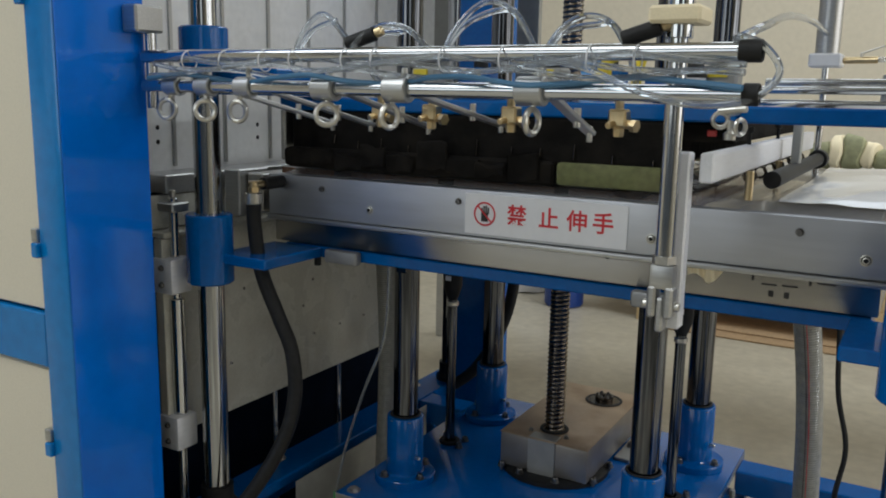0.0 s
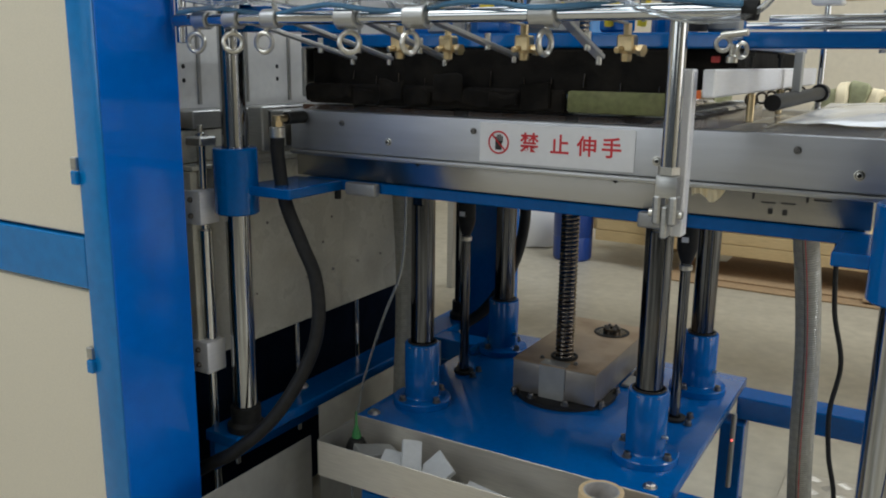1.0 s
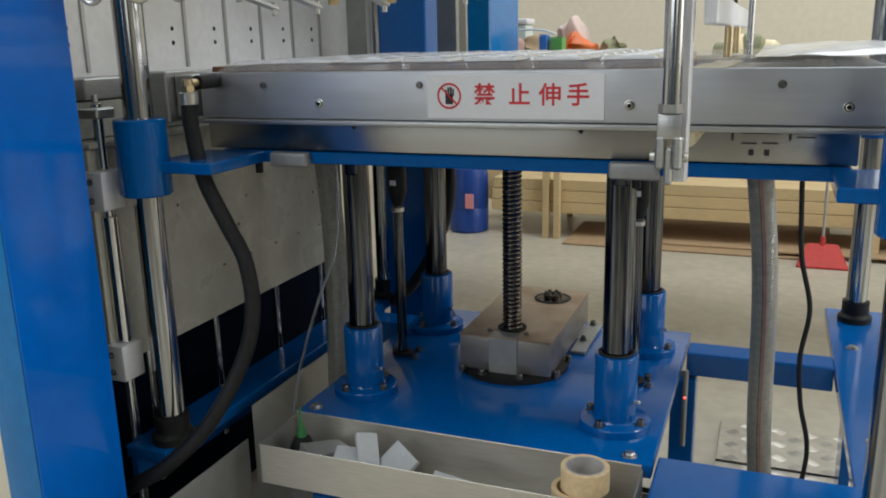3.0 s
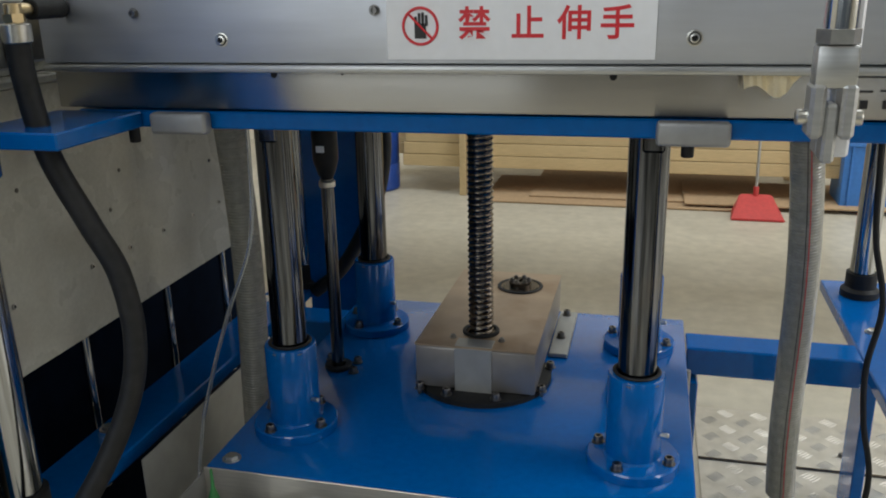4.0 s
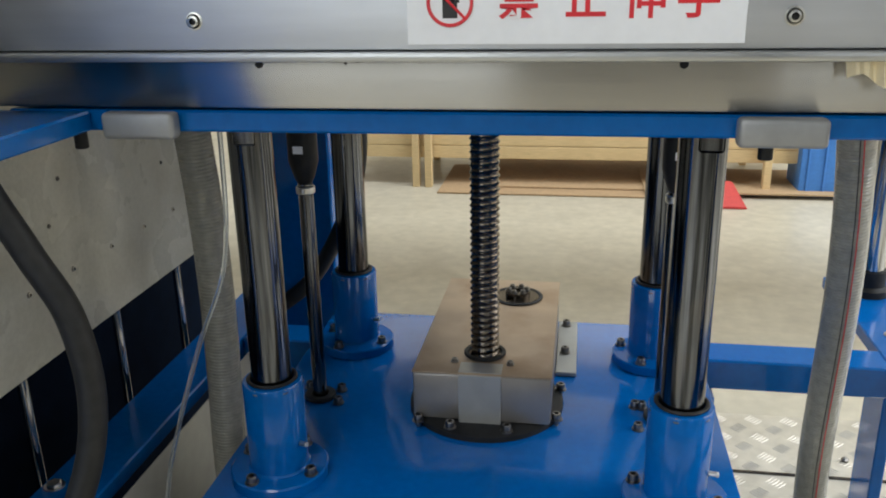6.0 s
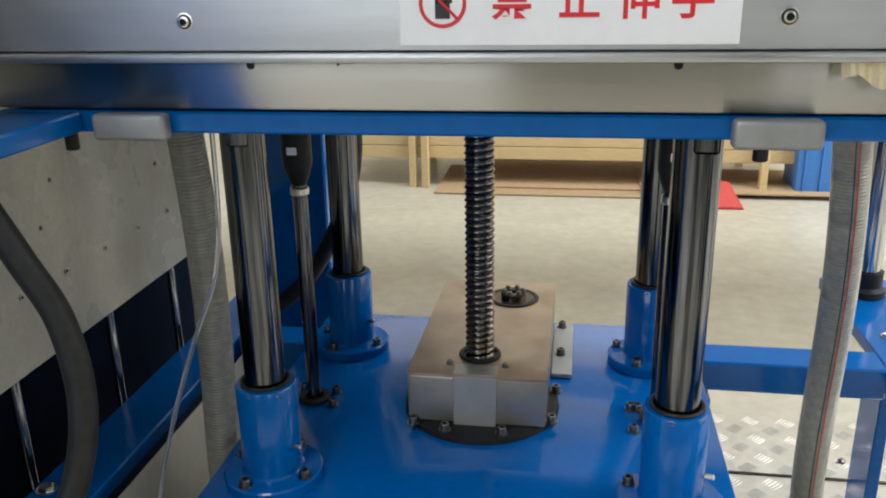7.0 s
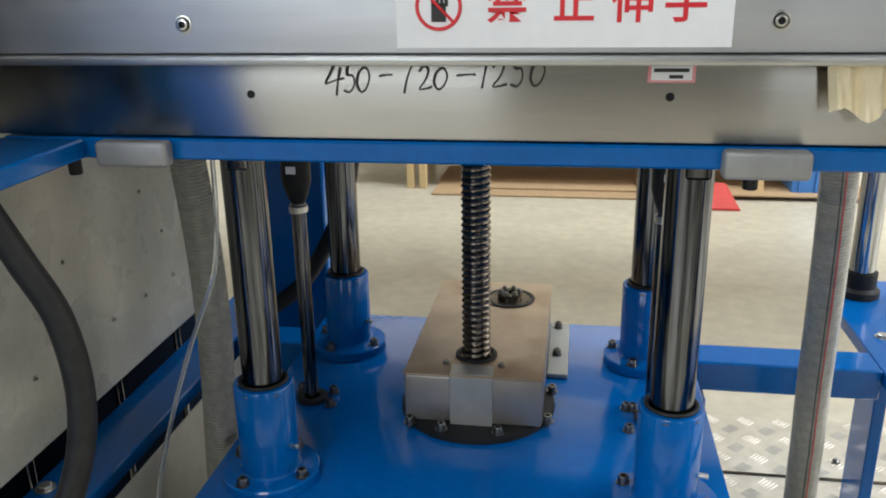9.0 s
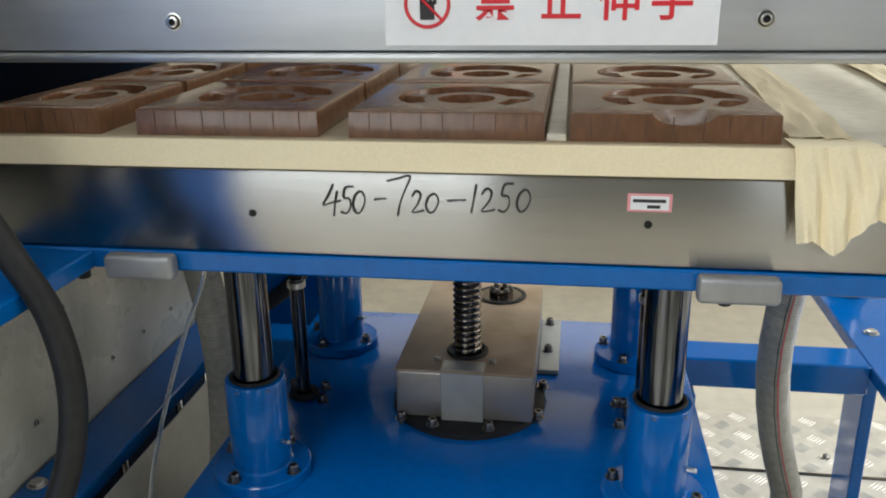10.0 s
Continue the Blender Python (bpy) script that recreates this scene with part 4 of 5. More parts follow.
for k, x in enumerate((-1.08, -0.93, -0.74, -0.60, -0.35)):
    b = part("valve_body", solid(x, x + 0.07, 2.02, 2.08, 1.735, 1.81, bevel=0.006), BLUE if k % 2 else SHEET_GREY, upper, "small pneumatic valve body")
    part("valve_cap", rod(bmesh.new(), (x + 0.035, 2.05, 1.8105), (x + 0.035, 2.05, 1.845), 0.018), BLACK, b)
    part("valve_tag", solid(x + 0.01, x + 0.05, 2.014, 2.0195, 1.79, 1.806, bevel=0.001), YELLOW, b, "yellow tag")

for pts in (((-0.575, 2.02, 1.750), (-0.574, 2.01, 1.790), (-0.560, 2.02, 1.825), (-0.535, 2.05, 1.84)), ((-0.500, 2.03, 1.750), (-0.490, 2.02, 1.80), (-0.482, 2.03, 1.835), (-0.47, 2.06, 1.84))):
    part("yellow_hose", sweep(bmesh.new(), pts, 0.011, 10, 8), YELLOW, upper, "short yellow air hose")
vb = part("filter_bowl", lathe(bmesh.new(), [(0, 1.735), (0.020, 1.735), (0.022, 1.75), (0.022, 1.80), (0.015, 1.825), (0, 1.83)], 20, Matrix.Translation((-0.362, 2.0, 0))), BLACK, upper, "black filter bowl with a pale band")
part("band", pipe(bmesh.new(), (-0.362, 2.0, 1.772), (-0.362, 2.0, 1.788), 0.0235, 0.0222), SIGN_WHITE, vb)

# ---- corner columns on which the platens slide ----
for x, y in CORNERS:
    c = thing("corner_column", (x, y, 0.60), "polished chrome corner column standing on the blue rail", "column", "corner columns of the press")
    part("shaft", rod(bmesh.new(), (x, y, 0.675), (x, y, 2.7), 0.0345, 32), CHROME_COLUMN, c)
    part("foot", lathe(bmesh.new(), [(0, 0.601), (0.055, 0.601), (0.055, 0.62), (0.044, 0.63), (0.044, 0.674), (0, 0.674)], 28, Matrix.Translation((x, y, 0))), BLACK, c, "black foot")
# slim rod with grey clamps beside the cabinet post
sl = thing("slim_rod", (-1.62, 1.715, 0.0), "slim chrome rod with grey aluminium clamp blocks", "guide rod")
part("shaft", rod(bmesh.new(), (-1.62, 1.715, 0.02), (-1.62, 1.715, 1.465), 0.0125), CHROME_BRIGHT, sl)
part("cap", solid(-1.65, -1.59, 1.685, 1.745, 1.43, 1.455, bevel=0.004), STEEL_DULL, sl)
part("tip", rod(bmesh.new(), (-1.62, 1.715, 1.4655), (-1.62, 1.715, 1.485), 0.008), ZINC, sl)
for z in (1.213, 0.778):
    part("clamp_block", solid(-1.662, -1.59, 1.673, 1.745, z, z + 0.095, bevel=0.006, seg=2), PALE_ALU, sl)
    for dz in (0.025, 0.070):
        fasten(sl, SMALL_SCREW, (-1.626, 1.6735, z + dz), (90, 0, 0), "screw")
part("sleeve", pipe(bmesh.new(), (-1.62, 1.715, 0.845), (-1.62, 1.715, 1.195), 0.020, 0.0126), CHROME_BRIGHT, sl)

# ---- pneumatic cylinder rod in front of the frame ----
cyl = thing("cylinder_rod", (-0.283, 1.55, 1.36), "chrome cylinder rod with a forked aluminium clevis", "cylinder rod")
part("shaft", rod(bmesh.new(), (-0.283, 1.55, 1.475), (-0.283, 1.55, 2.4), 0.016), CHROME_BRIGHT, cyl)
part("barrel", rod(bmesh.new(), (-0.283, 1.55, 1.84), (-0.283, 1.55, 2.2), 0.022), CHROME_BRIGHT, cyl)
part("barrel_cap", solid(-0.325, -0.241, 1.508, 1.592, 1.862, 1.89, bevel=0.005), CLOTH, cyl, "cream cylinder end cap")
part("lock_nut", lathe(bmesh.new(), [(0, 1.468), (0.021, 1.468), (0.021, 1.482), (0, 1.482)], 6, Matrix.Translation((-0.283, 1.55, 0))), ZINC, cyl)
bm = solid(-0.303, -0.263, 1.535, 1.565, 1.425, 1.467, bevel=0.004, seg=2)
box(bm, -0.305, -0.290, 1.532, 1.568, 1.375, 1.43, bevel=0.004)
box(bm, -0.276, -0.261, 1.532, 1.568, 1.375, 1.43, bevel=0.004)
part("clevis", bm, STEEL_DULL, cyl)
part("pin", rod(bmesh.new(), (-0.315, 1.55, 1.395), (-0.252, 1.55, 1.395), 0.008), ZINC, cyl)
part("lug", solid(-0.2895, -0.2765, 1.535, 1.565, 1.35, 1.41, bevel=0.003), STEEL_DULL, cyl)
part("hook_bracket", solid(-0.2800, -0.2560, 1.57, 1.60, 1.35, 1.656, bevel=0.003), PALE_ALU, cyl)
part("foot_link", solid(-0.2895, -0.2765, 1.566, 1.60, 1.352, 1.372, bevel=0.002), STEEL_DULL, cyl)

cyl.location += Vector((-0.006, 0.032, 0))

# ---- blow-off rail with swinging arms ----
rail = thing("air_rail", (-0.8, 1.54, 1.75), "pair of chrome air rails carrying small clamps and nozzle arms", "air rail")
part("upper_tube", rod(bmesh.new(), (-1.50, 1.54, 1.817), (-0.155, 1.54, 1.817), 0.0140), CHROME_BRIGHT, rail)
part("lower_tube", rod(bmesh.new(), (-1.50, 1.54, 1.752), (-0.155, 1.54, 1.752), 0.0140), CHROME_BRIGHT, rail)
part("end_bar", rod(bmesh.new(), (-1.50, 1.56, 1.70), (-1.50, 1.56, 1.885), 0.013), CHROME_BRIGHT, rail)
part("post_clamp", solid(-1.524, -1.475, 1.50, 1.58, 1.87, 1.93, bevel=0.005), STEEL_DULL, rail, "grey clamp on the cabinet post")
part("tube_stop", pipe(bmesh.new(), (-0.175, 1.54, 1.752), (-0.150, 1.54, 1.752), 0.0175, 0.0142), BLACK, rail)
part("tube_stop", pipe(bmesh.new(), (-0.185, 1.54, 1.817), (-0.150, 1.54, 1.817), 0.0175, 0.0142), BLACK, rail)
for k, (x, big) in enumerate(((-1.405, 0), (-1.307, 0), (-1.191, 0), (-0.972, 1), (-0.800, 1), (-0.523, 1))):
    c = part("clamp_ring", pipe(bmesh.new(), (x - 0.022 - 0.008 * big, 1.54, 1.752), (x + 0.022, 1.54, 1.752), 0.0215 + 0.004 * big, 0.0142), STEEL_DULL, rail)
    part("clamp_screw", rod(bmesh.new(), (x + 0.01, 1.54, 1.77), (x + 0.01, 1.54, 1.792), 0.006, 10), ZINC, c)
    part("eye_ring", ring(bmesh.new(), Matrix.Translation((x - 0.02 + 0.02 * (k % 2), 1.535, 1.70)) @ pose(0, 0, 0, 90, 0, (15, 40, 10, 35, 75, 80)[k]), 0.021, 0.0058, 24, 8), ZINC, c, "bright steel eye ring")
    part("eye_stem", rod(bmesh.new(), (x - 0.02 + 0.02 * (k % 2), 1.536, 1.719), (x - 0.008 + 0.01 * (k % 2), 1.539, 1.738), 0.005, 10), ZINC, c)


def bar_between(bm, p0, p1, w, h):
    m = axis_to(p0, p1)
    n = (Vector(p1) - Vector(p0)).length
    tmp = bmesh.new()
    box(tmp, -w / 2, w / 2, -h / 2, h / 2, 0, n, bevel=0.0015)
    bmesh.ops.transform(tmp, matrix=m, verts=tmp.verts)
    me = bpy.data.meshes.new("bar")
    tmp.to_mesh(me)
    tmp.free()
    bm.from_mesh(me)
    bpy.data.meshes.remove(me)
    return bm


for k, (x, tx, ty, tz) in enumerate(((-1.27, -1.20, 1.86, 1.668), (-1.15, -1.10, 1.88, 1.668), (-0.95, -0.93, 1.87, 1.668), (-0.79, -0.751, 1.885, 1.678), (-0.50, -0.478, 1.71, 1.676))):
    a = part("nozzle_arm", bar_between(bmesh.new(), (x, 1.553, 1.748), (tx, ty, tz), 0.022, 0.009), STEEL_DULL, rail, "flat steel nozzle arm")
    part("nozzle", rod(bmesh.new(), (tx, ty - 0.008, tz - 0.016), (tx, ty - 0.008, tz + 0.014), 0.006, 12), ZINC, a)
    part("nozzle", rod(bmesh.new(), (x * 0.35 + tx * 0.65, 1.553 * 0.35 + ty * 0.65, tz + 0.012), (x * 0.35 + tx * 0.65, 1.553 * 0.35 + ty * 0.65, tz + 0.048), 0.007, 12), ZINC, a)
for k, x in enumerate((-1.02, -0.885, -0.69, -0.455)):
    v = thing("brass_valve", (x, 1.80, 1.69), "small brass speed valve hanging from the air rail", "valve", "brass valves on the air rail")
    bm = bmesh.new()
    lathe(bm, [(0, 1.668), (0.010, 1.668), (0.012, 1.672), (0.012, 1.684), (0.018, 1.687), (0.018, 1.704), (0.013, 1.708), (0.013, 1.718), (0.009, 1.72), (0.009, 1.745), (0, 1.745)], 6 if k % 2 else 16, Matrix.Translation((x, 1.80, 0)))
    box(bm, x - 0.017, x + 0.019, 1.782, 1.816, 1.686, 1.722, bevel=0.004)
    rod(bm, (x + 0.010, 1.80, 1.694), (x + 0.036, 1.792, 1.690), 0.009, 12)
    lathe(bm, [(0, 0), (0.013, 0), (0.013, 0.010), (0, 0.010)], 6, axis_to((x + 0.030, 1.794, 1.691), (x + 0.06, 1.785, 1.686)))
    rod(bm, (x - 0.004, 1.79, 1.694), (x - 0.010, 1.765, 1.69), 0.007, 12)
    part("body", bm, BRASS, v)
    part("hanger", bar_between(bmesh.new(), (x, 1.80, 1.745), (x - 0.02, 1.555, 1.756), 0.010, 0.005), STEEL_DULL, v)
    part("push_ring", rod(bmesh.new(), (x, 1.80, 1.7455), (x, 1.80, 1.758), 0.010), BLUE, v)

for x in (-0.905, -0.345):
    p = part("tube_plug", rod(bmesh.new(), (x - 0.03, 1.555, 1.838), (x + 0.03, 1.565, 1.858), 0.014, 14), BLACK, rail, "black push-in plug")
    part("plug_ring", rod(bmesh.new(), (x + 0.0305, 1.5652, 1.8582), (x + 0.045, 1.568, 1.864), 0.010, 12), BRASS, p)
bv = thing("ball_valve", (-0.10, 2.9, 1.86), "small brass ball valve with a thin lever", "valve")
part("body", rod(bmesh.new(), (-0.168, 2.965, 1.866), (-0.075, 2.94, 1.866), 0.010, 14), BRASS, bv)
part("lever", bar_between(bmesh.new(), (-0.12, 2.95, 1.885), (-0.06, 2.93, 1.905), 0.010, 0.004), ZINC, bv)
part("stem", rod(bmesh.new(), (-0.12, 2.952, 1.872), (-0.12, 2.952, 1.888), 0.005, 10), ZINC, bv)
single("air_tube", sweep(bmesh.new(), [(-0.075, 2.94, 1.866), (-0.02, 2.92, 1.868), (0.06, 2.90, 1.885), (0.16, 2.9, 1.93), (0.3, 2.9, 1.95)], 0.007, 8, 8), TUBE, (0.0, 2.9, 1.88), "clear pneumatic tube on the ball valve", "air tube")
single("air_tube", sweep(bmesh.new(), [(-0.19, 1.54, 1.835), (-0.165, 1.62, 1.86), (-0.17, 1.9, 1.90), (-0.19, 2.4, 1.93), (-0.215, 2.93, 1.94)], 0.007, 8, 8), TUBE, (-0.2, 2.2, 1.9), "clear pneumatic tube running back to the cylinder", "air tube")

clip = thing("hanging_clip", (-0.262, 1.85, 1.64), "bright steel toggle clip with two rings", "clip")
part("arm", rod(bmesh.new(), (-0.258, 1.86, 1.716), (-0.258, 2.74, 1.738), 0.004, 10), STEEL_DULL, clip)
for dx, dz, a in ((-0.016, 0.0, 20), (0.022, -0.012, 60)):
    part("ring", ring(bmesh.new(), Matrix.Translation((-0.258 + dx, 1.862, 1.705 + dz)) @ pose(0, 0, 0, 90, 0, a), 0.014, 0.0045, 20, 8), ZINC, clip)
part("toggle", rod(bmesh.new(), (-0.28, 1.865, 1.722), (-0.225, 1.858, 1.728), 0.007, 12), ZINC, clip)
part("pad", lathe(bmesh.new(), [(0, 1.668), (0.012, 1.668), (0.012, 1.680), (0.006, 1.684), (0.006, 1.705), (0, 1.705)], 14, Matrix.Translation((-0.256, 1.868, 0))), ZINC, clip)

# air tubes tied along the upper rail
for k in range(4):
    random.seed(40 + k)
    pts = []
    for i in range(15):
        x = -1.46 + 0.092 * i
        pts.append((x, 1.525 + 0.012 * math.cos(i * 1.3 + k), 1.805 - 0.012 * k + 0.008 * math.sin(i * 1.7 + k * 2)))
    t = single("air_tube", sweep(bmesh.new(), pts, 0.0055, 8, 6), TUBE if k < 3 else BLUE_TUBE, (-0.8, 1.53, 1.80), "clear pneumatic tube tied along the rail", "air tube", "air tubes on the rail")
for k, (x, w, h) in enumerate(((-1.02, 0.06, 0.075), (-0.86, 0.11, 0.05), (-0.64, 0.12, 0.085), (-0.45, 0.10, 0.055))):
    for q in range(2):
        pts = [(x - w * 0.6, 1.53, 1.80), (x - w * 0.35, 1.55 + 0.02 * q, 1.825 + h * 0.5), (x + 0.01 * q, 1.58 + 0.03 * q, 1.825 + h - 0.012 * q), (x + w * 0.45, 1.60, 1.825 + h * 0.7), (x + w * 0.5, 1.70, 1.80), (x + w * 0.3, 1.79, 1.752)]
        single("air_tube", sweep(bmesh.new(), pts, 0.006, 8, 8), TUBE, (x, 1.6, 1.82), "clear pneumatic tube looping over the rail", "air tube", "air tubes on the rail")
single("air_tube", sweep(bmesh.new(), [(-0.52, 1.53, 1.81), (-0.42, 1.51, 1.79), (-0.33, 1.505, 1.755), (-0.24, 1.51, 1.735), (-0.16, 1.53, 1.745), (-0.125, 1.54, 1.785), (-0.15, 1.54, 1.825), (-0.19, 1.54, 1.84)], 0.006, 8, 8), TUBE, (-0.3, 1.53, 1.78), "clear pneumatic tube hanging in a loop", "air tube", "air tubes on the rail")
for k, x in enumerate((-1.35, -1.24, -1.13, -1.05, -0.92, -0.85, -0.70, -0.58, -0.42, -0.34)):
    single("cable_tie", ring(bmesh.new(), Matrix.Translation((x, 1.534, 1.806)) @ pose(0, 0, 0, 0, 90, 0), 0.022, 0.0016, 18, 5), SIGN_WHITE, (x, 1.534, 1.806), "white nylon cable tie round the rail", "cable tie", "cable ties on the rail")

# ---- hoses ----
bh = thing("black_hose", (-1.38, 1.85, 0.4), "thick black rubber hose hanging from the clamp frame", "hose")
part("tube", sweep(bmesh.new(), [(-1.426, 1.81, 1.475), (-1.426, 1.81, 1.40), (-1.395, 1.80, 1.28), (-1.341, 1.80, 1.17), (-1.297, 1.80, 1.08), (-1.281, 1.79, 0.96), (-1.301, 1.76, 0.84), (-1.36, 1.69, 0.70), (-1.45, 1.635, 0.60), (-1.54, 1.62, 0.54), (-1.66, 1.62, 0.46), (-1.75, 1.64, 0.40)], 0.0190, 16, 10), BLACK, bh)
part("ferrule", pipe(bmesh.new(), (-1.426, 1.81, 1.455), (-1.426, 1.81, 1.485), 0.0225, 0.0192, 20), ZINC, bh)
single("black_hose", sweep(bmesh.new(), [(-1.31, 2.975, 1.40), (-1.24, 2.975, 1.27), (-1.215, 2.975, 1.10), (-1.24, 2.975, 0.94), (-1.30, 2.975, 0.80), (-1.38, 2.98, 0.68), (-1.47, 2.99, 0.602)], 0.022, 14, 10), BLACK, (-1.3, 2.93, 1.0), "black rubber hose looping beside the rear pillar", "hose")
single("cable", sweep(bmesh.new(), [(-0.06, 2.3, 1.296), (-0.055, 2.3, 1.19), (-0.045, 2.3, 1.06), (-0.017, 2.3, 0.93), (-0.03, 2.3, 0.80), (-0.02, 2.3, 0.68), (0.005, 2.3, 0.55), (-0.01, 2.3, 0.36), (0.0, 2.32, 0.01)], 0.0062, 8, 8), BLACK, (-0.03, 2.3, 0.7), "thin black electric cable", "cable")
single("blue_air_tube", sweep(bmesh.new(), [(0.175, 1.70, 1.0), (0.16, 1.68, 0.9), (0.12, 1.69, 0.78), (0.15, 1.70, 0.66), (0.17, 1.72, 0.597)], 0.005, 8, 8), DRUM_BLUE, (0.15, 1.7, 0.8), "blue pneumatic tube beside the column", "air tube")
single("air_tube", sweep(bmesh.new(), [(-1.21, 2.12, 1.296), (-1.21, 2.12, 1.24), (-1.215, 2.12, 1.118), (-1.234, 2.12, 1.019), (-1.289, 2.12, 0.891), (-1.347, 2.12, 0.73), (-1.388, 2.12, 0.583), (-1.42, 2.12, 0.35), (-1.42, 2.12, 0.02)], 0.0042, 8, 8), TUBE, (-1.4, 2.2, 0.8), "clear pneumatic tube hanging below the platen", "air tube")


def ribbed_hose(name, top, low, label, stripe):
    """A ribbed hose in short straight pieces, so that it can bend as the platen sinks."""
    h = thing(name, top, label, "hose")
    n = 12
    pieces_made = []
    for i in range(n):
        a = Vector(top).lerp(Vector(low), i / n)
        b = Vector(top).lerp(Vector(low), (i + 1) / n)
        length = (b - a).length
        bm = bmesh.new()
        prof = [(0.0, -0.004)]
        count = max(3, int(length / 0.0062))
        for k in range(count):
            z = -0.004 + (length + 0.008) * k / count
            prof += [(0.0333, z), (0.0343, z + 0.0012), (0.0343, z + 0.0030), (0.0333, z + 0.0042)]
        prof.append((0.0, length + 0.004))
        lathe(bm, prof, 24)
        me = finish(bm, "hose_piece", CLEAR, (0, 0, 0))
        ob = new("hose_piece", me)
        ob.parent = h
        pieces_made.append((ob, i, n, length))
        if stripe:
            for dx, mt in ((-0.005, INK), (0.002, RED)):
                bm = solid(dx, dx + 0.0016, 0.0335, 0.0356, -0.003, length + 0.003, bevel=0)
                s = new("stripe", finish(bm, "stripe", mt, (0, 0, 0)))
                s.parent = ob
    return h, pieces_made


HOSES = []
HOSES.append((*ribbed_hose("ribbed_hose", (-0.163, 2.47, 1.296), (-0.088, 2.62, 0.30), "clear ribbed suction hose with a red and black stripe", True), Vector((-0.163, 2.47, 1.296)), Vector((-0.088, 2.62, 0.30)), -0.072))
HOSES.append((*ribbed_hose("ribbed_hose", (-1.365, 2.33, 1.296), (-1.345, 2.33, 0.30), "clear ribbed suction hose hanging under the platen", False), Vector((-1.365, 2.33, 1.296)), Vector((-1.345, 2.33, 0.30)), 0.03))


def hose_pose(top, low, bow, drop, i, n):
    """The pose of piece i in its hose's space when the platen has sunk by drop."""
    def at(s):
        q = top.lerp(low, s) + Vector((0, 0, -drop * (1 - 0.25 * s)))
        q.x += bow * (drop / 0.21) * math.sin(math.pi * min(1, s * 1.3)) + 0.012 * math.sin(5 * s)
        return q
    a, b = at(i / n), at((i + 1) / n)
    d = b - a
    u = Vector((0, -1, 0))
    z = d.normalized()
    y = (u - z * u.dot(z)).normalized()
    x = y.cross(z)
    m = Matrix((x, y, z)).transposed().to_4x4()
    m.translation = a - top
    return m


# ---- parts tray in front of the base plate ----
tray = thing("parts_tray", (-0.83, 1.9, 0.49), "shallow grey sheet-steel tray under the base plate", "tray")
part("front_wall", solid(-1.30, -0.365, 1.80, 1.803, 0.49, 0.597, bevel=0.0008), TRAY_STEEL, tray)
part("bottom", solid(-1.30, -0.365, 1.8035, 1.975, 0.49, 0.4935, bevel=0.0008), SHEET_GREY, tray)
part("back_wall", solid(-1.30, -0.365, 1.976, 1.980, 0.49, 0.612, bevel=0.0008), TRAY_STEEL, tray)
for x in (-1.3035, -0.3645):
    part("end_wall", solid(x, x + 0.003, 1.80, 1.98, 0.49, 0.60, bevel=0.0008), SHEET_GREY, tray)
for x in (-1.02, -0.83):
    part("red_cap", solid(x - 0.02, x + 0.02, 1.796, 1.7995, 0.482, 0.496, bevel=0.001), RED_PLASTIC, tray, "strip of red tape")
part("stay", rod(bmesh.new(), (-0.82, 1.83, 0.05), (-0.82, 1.83, 0.4895), 0.012), STEEL_DULL, tray)
guardp = thing("side_guard", (-1.39, 2.1, 0.2), "grey sheet-steel side guard below the rail", "guard plate")
part("sheet", solid(-1.395, -1.392, 1.42, 1.88, 0.10, 0.56, bevel=0.0008), SHEET_GREY, guardp)
part("sheet", solid(-1.452, -1.449, 1.99, 2.74, 0.10, 0.60, bevel=0.0008), SHEET_GREY, guardp)
part("lower_fold", solid(-1.392, -1.20, 1.44, 1.76, 0.34, 0.343, bevel=0.0008), SHEET_GREY, guardp)
part("edge_screw", rod(bmesh.new(), (-1.391, 1.44, 0.52), (-1.387, 1.44, 0.52), 0.006, 10), BLACK, guardp)

tape = thing("tape_roll", (-0.475, 1.865, 0.596), "roll of cream masking tape lying in the tray", "tape roll")
part("tape", pipe(bmesh.new(), (-0.475, 1.865, 0.5965), (-0.475, 1.865, 0.650), 0.055, 0.044, 40, 0.001), TAPE, tape)
part("core", pipe(bmesh.new(), (-0.475, 1.865, 0.5962), (-0.475, 1.865, 0.6505), 0.0438, 0.041, 40, 0.0005), TAPE_CORE, tape, "grey cardboard core")
single("tape_roll", pipe(bmesh.new(), (-0.495, 1.862, 0.494), (-0.495, 1.862, 0.5955), 0.056, 0.044, 40, 0.001), TAPE, (-0.495, 1.862, 0.494), "roll of cream masking tape under another roll", "tape roll")
random.seed(5)
for k, (x, y, z, sx, sy, sz, a, b) in enumerate(((-1.03, 1.875, 0.575, 0.028, 0.12, 0.014, 38, 40), (-0.955, 1.88, 0.560, 0.05, 0.09, 0.012, 38, -35), (-1.085, 1.865, 0.555, 0.035, 0.055, 0.05, 10, 20), (-1.16, 1.89, 0.545, 0.06, 0.08, 0.05, 0, 60), (-0.72, 1.88, 0.51, 0.14, 0.08, 0.006, 14, 8))):
    bm = solid(-sx, sx, -sy / 2, sy / 2, -sz / 2, sz / 2, bevel=0.002)
    bmesh.ops.subdivide_edges(bm, edges=bm.edges, cuts=2)
    for v in bm.verts:
        v.co += Vector((0, 0, 0.006 * noise.noise(v.co * 25 + Vector((k, 0, 0)))))
    bmesh.ops.transform(bm, matrix=pose(x, y, z, a, 12, b), verts=bm.verts)
    single("offcut", bm, FOAM if k != 3 else SHEET_GREY, (x, y, z), "crumpled white plastic offcut lying in the tray", "offcut", "offcuts in the tray")
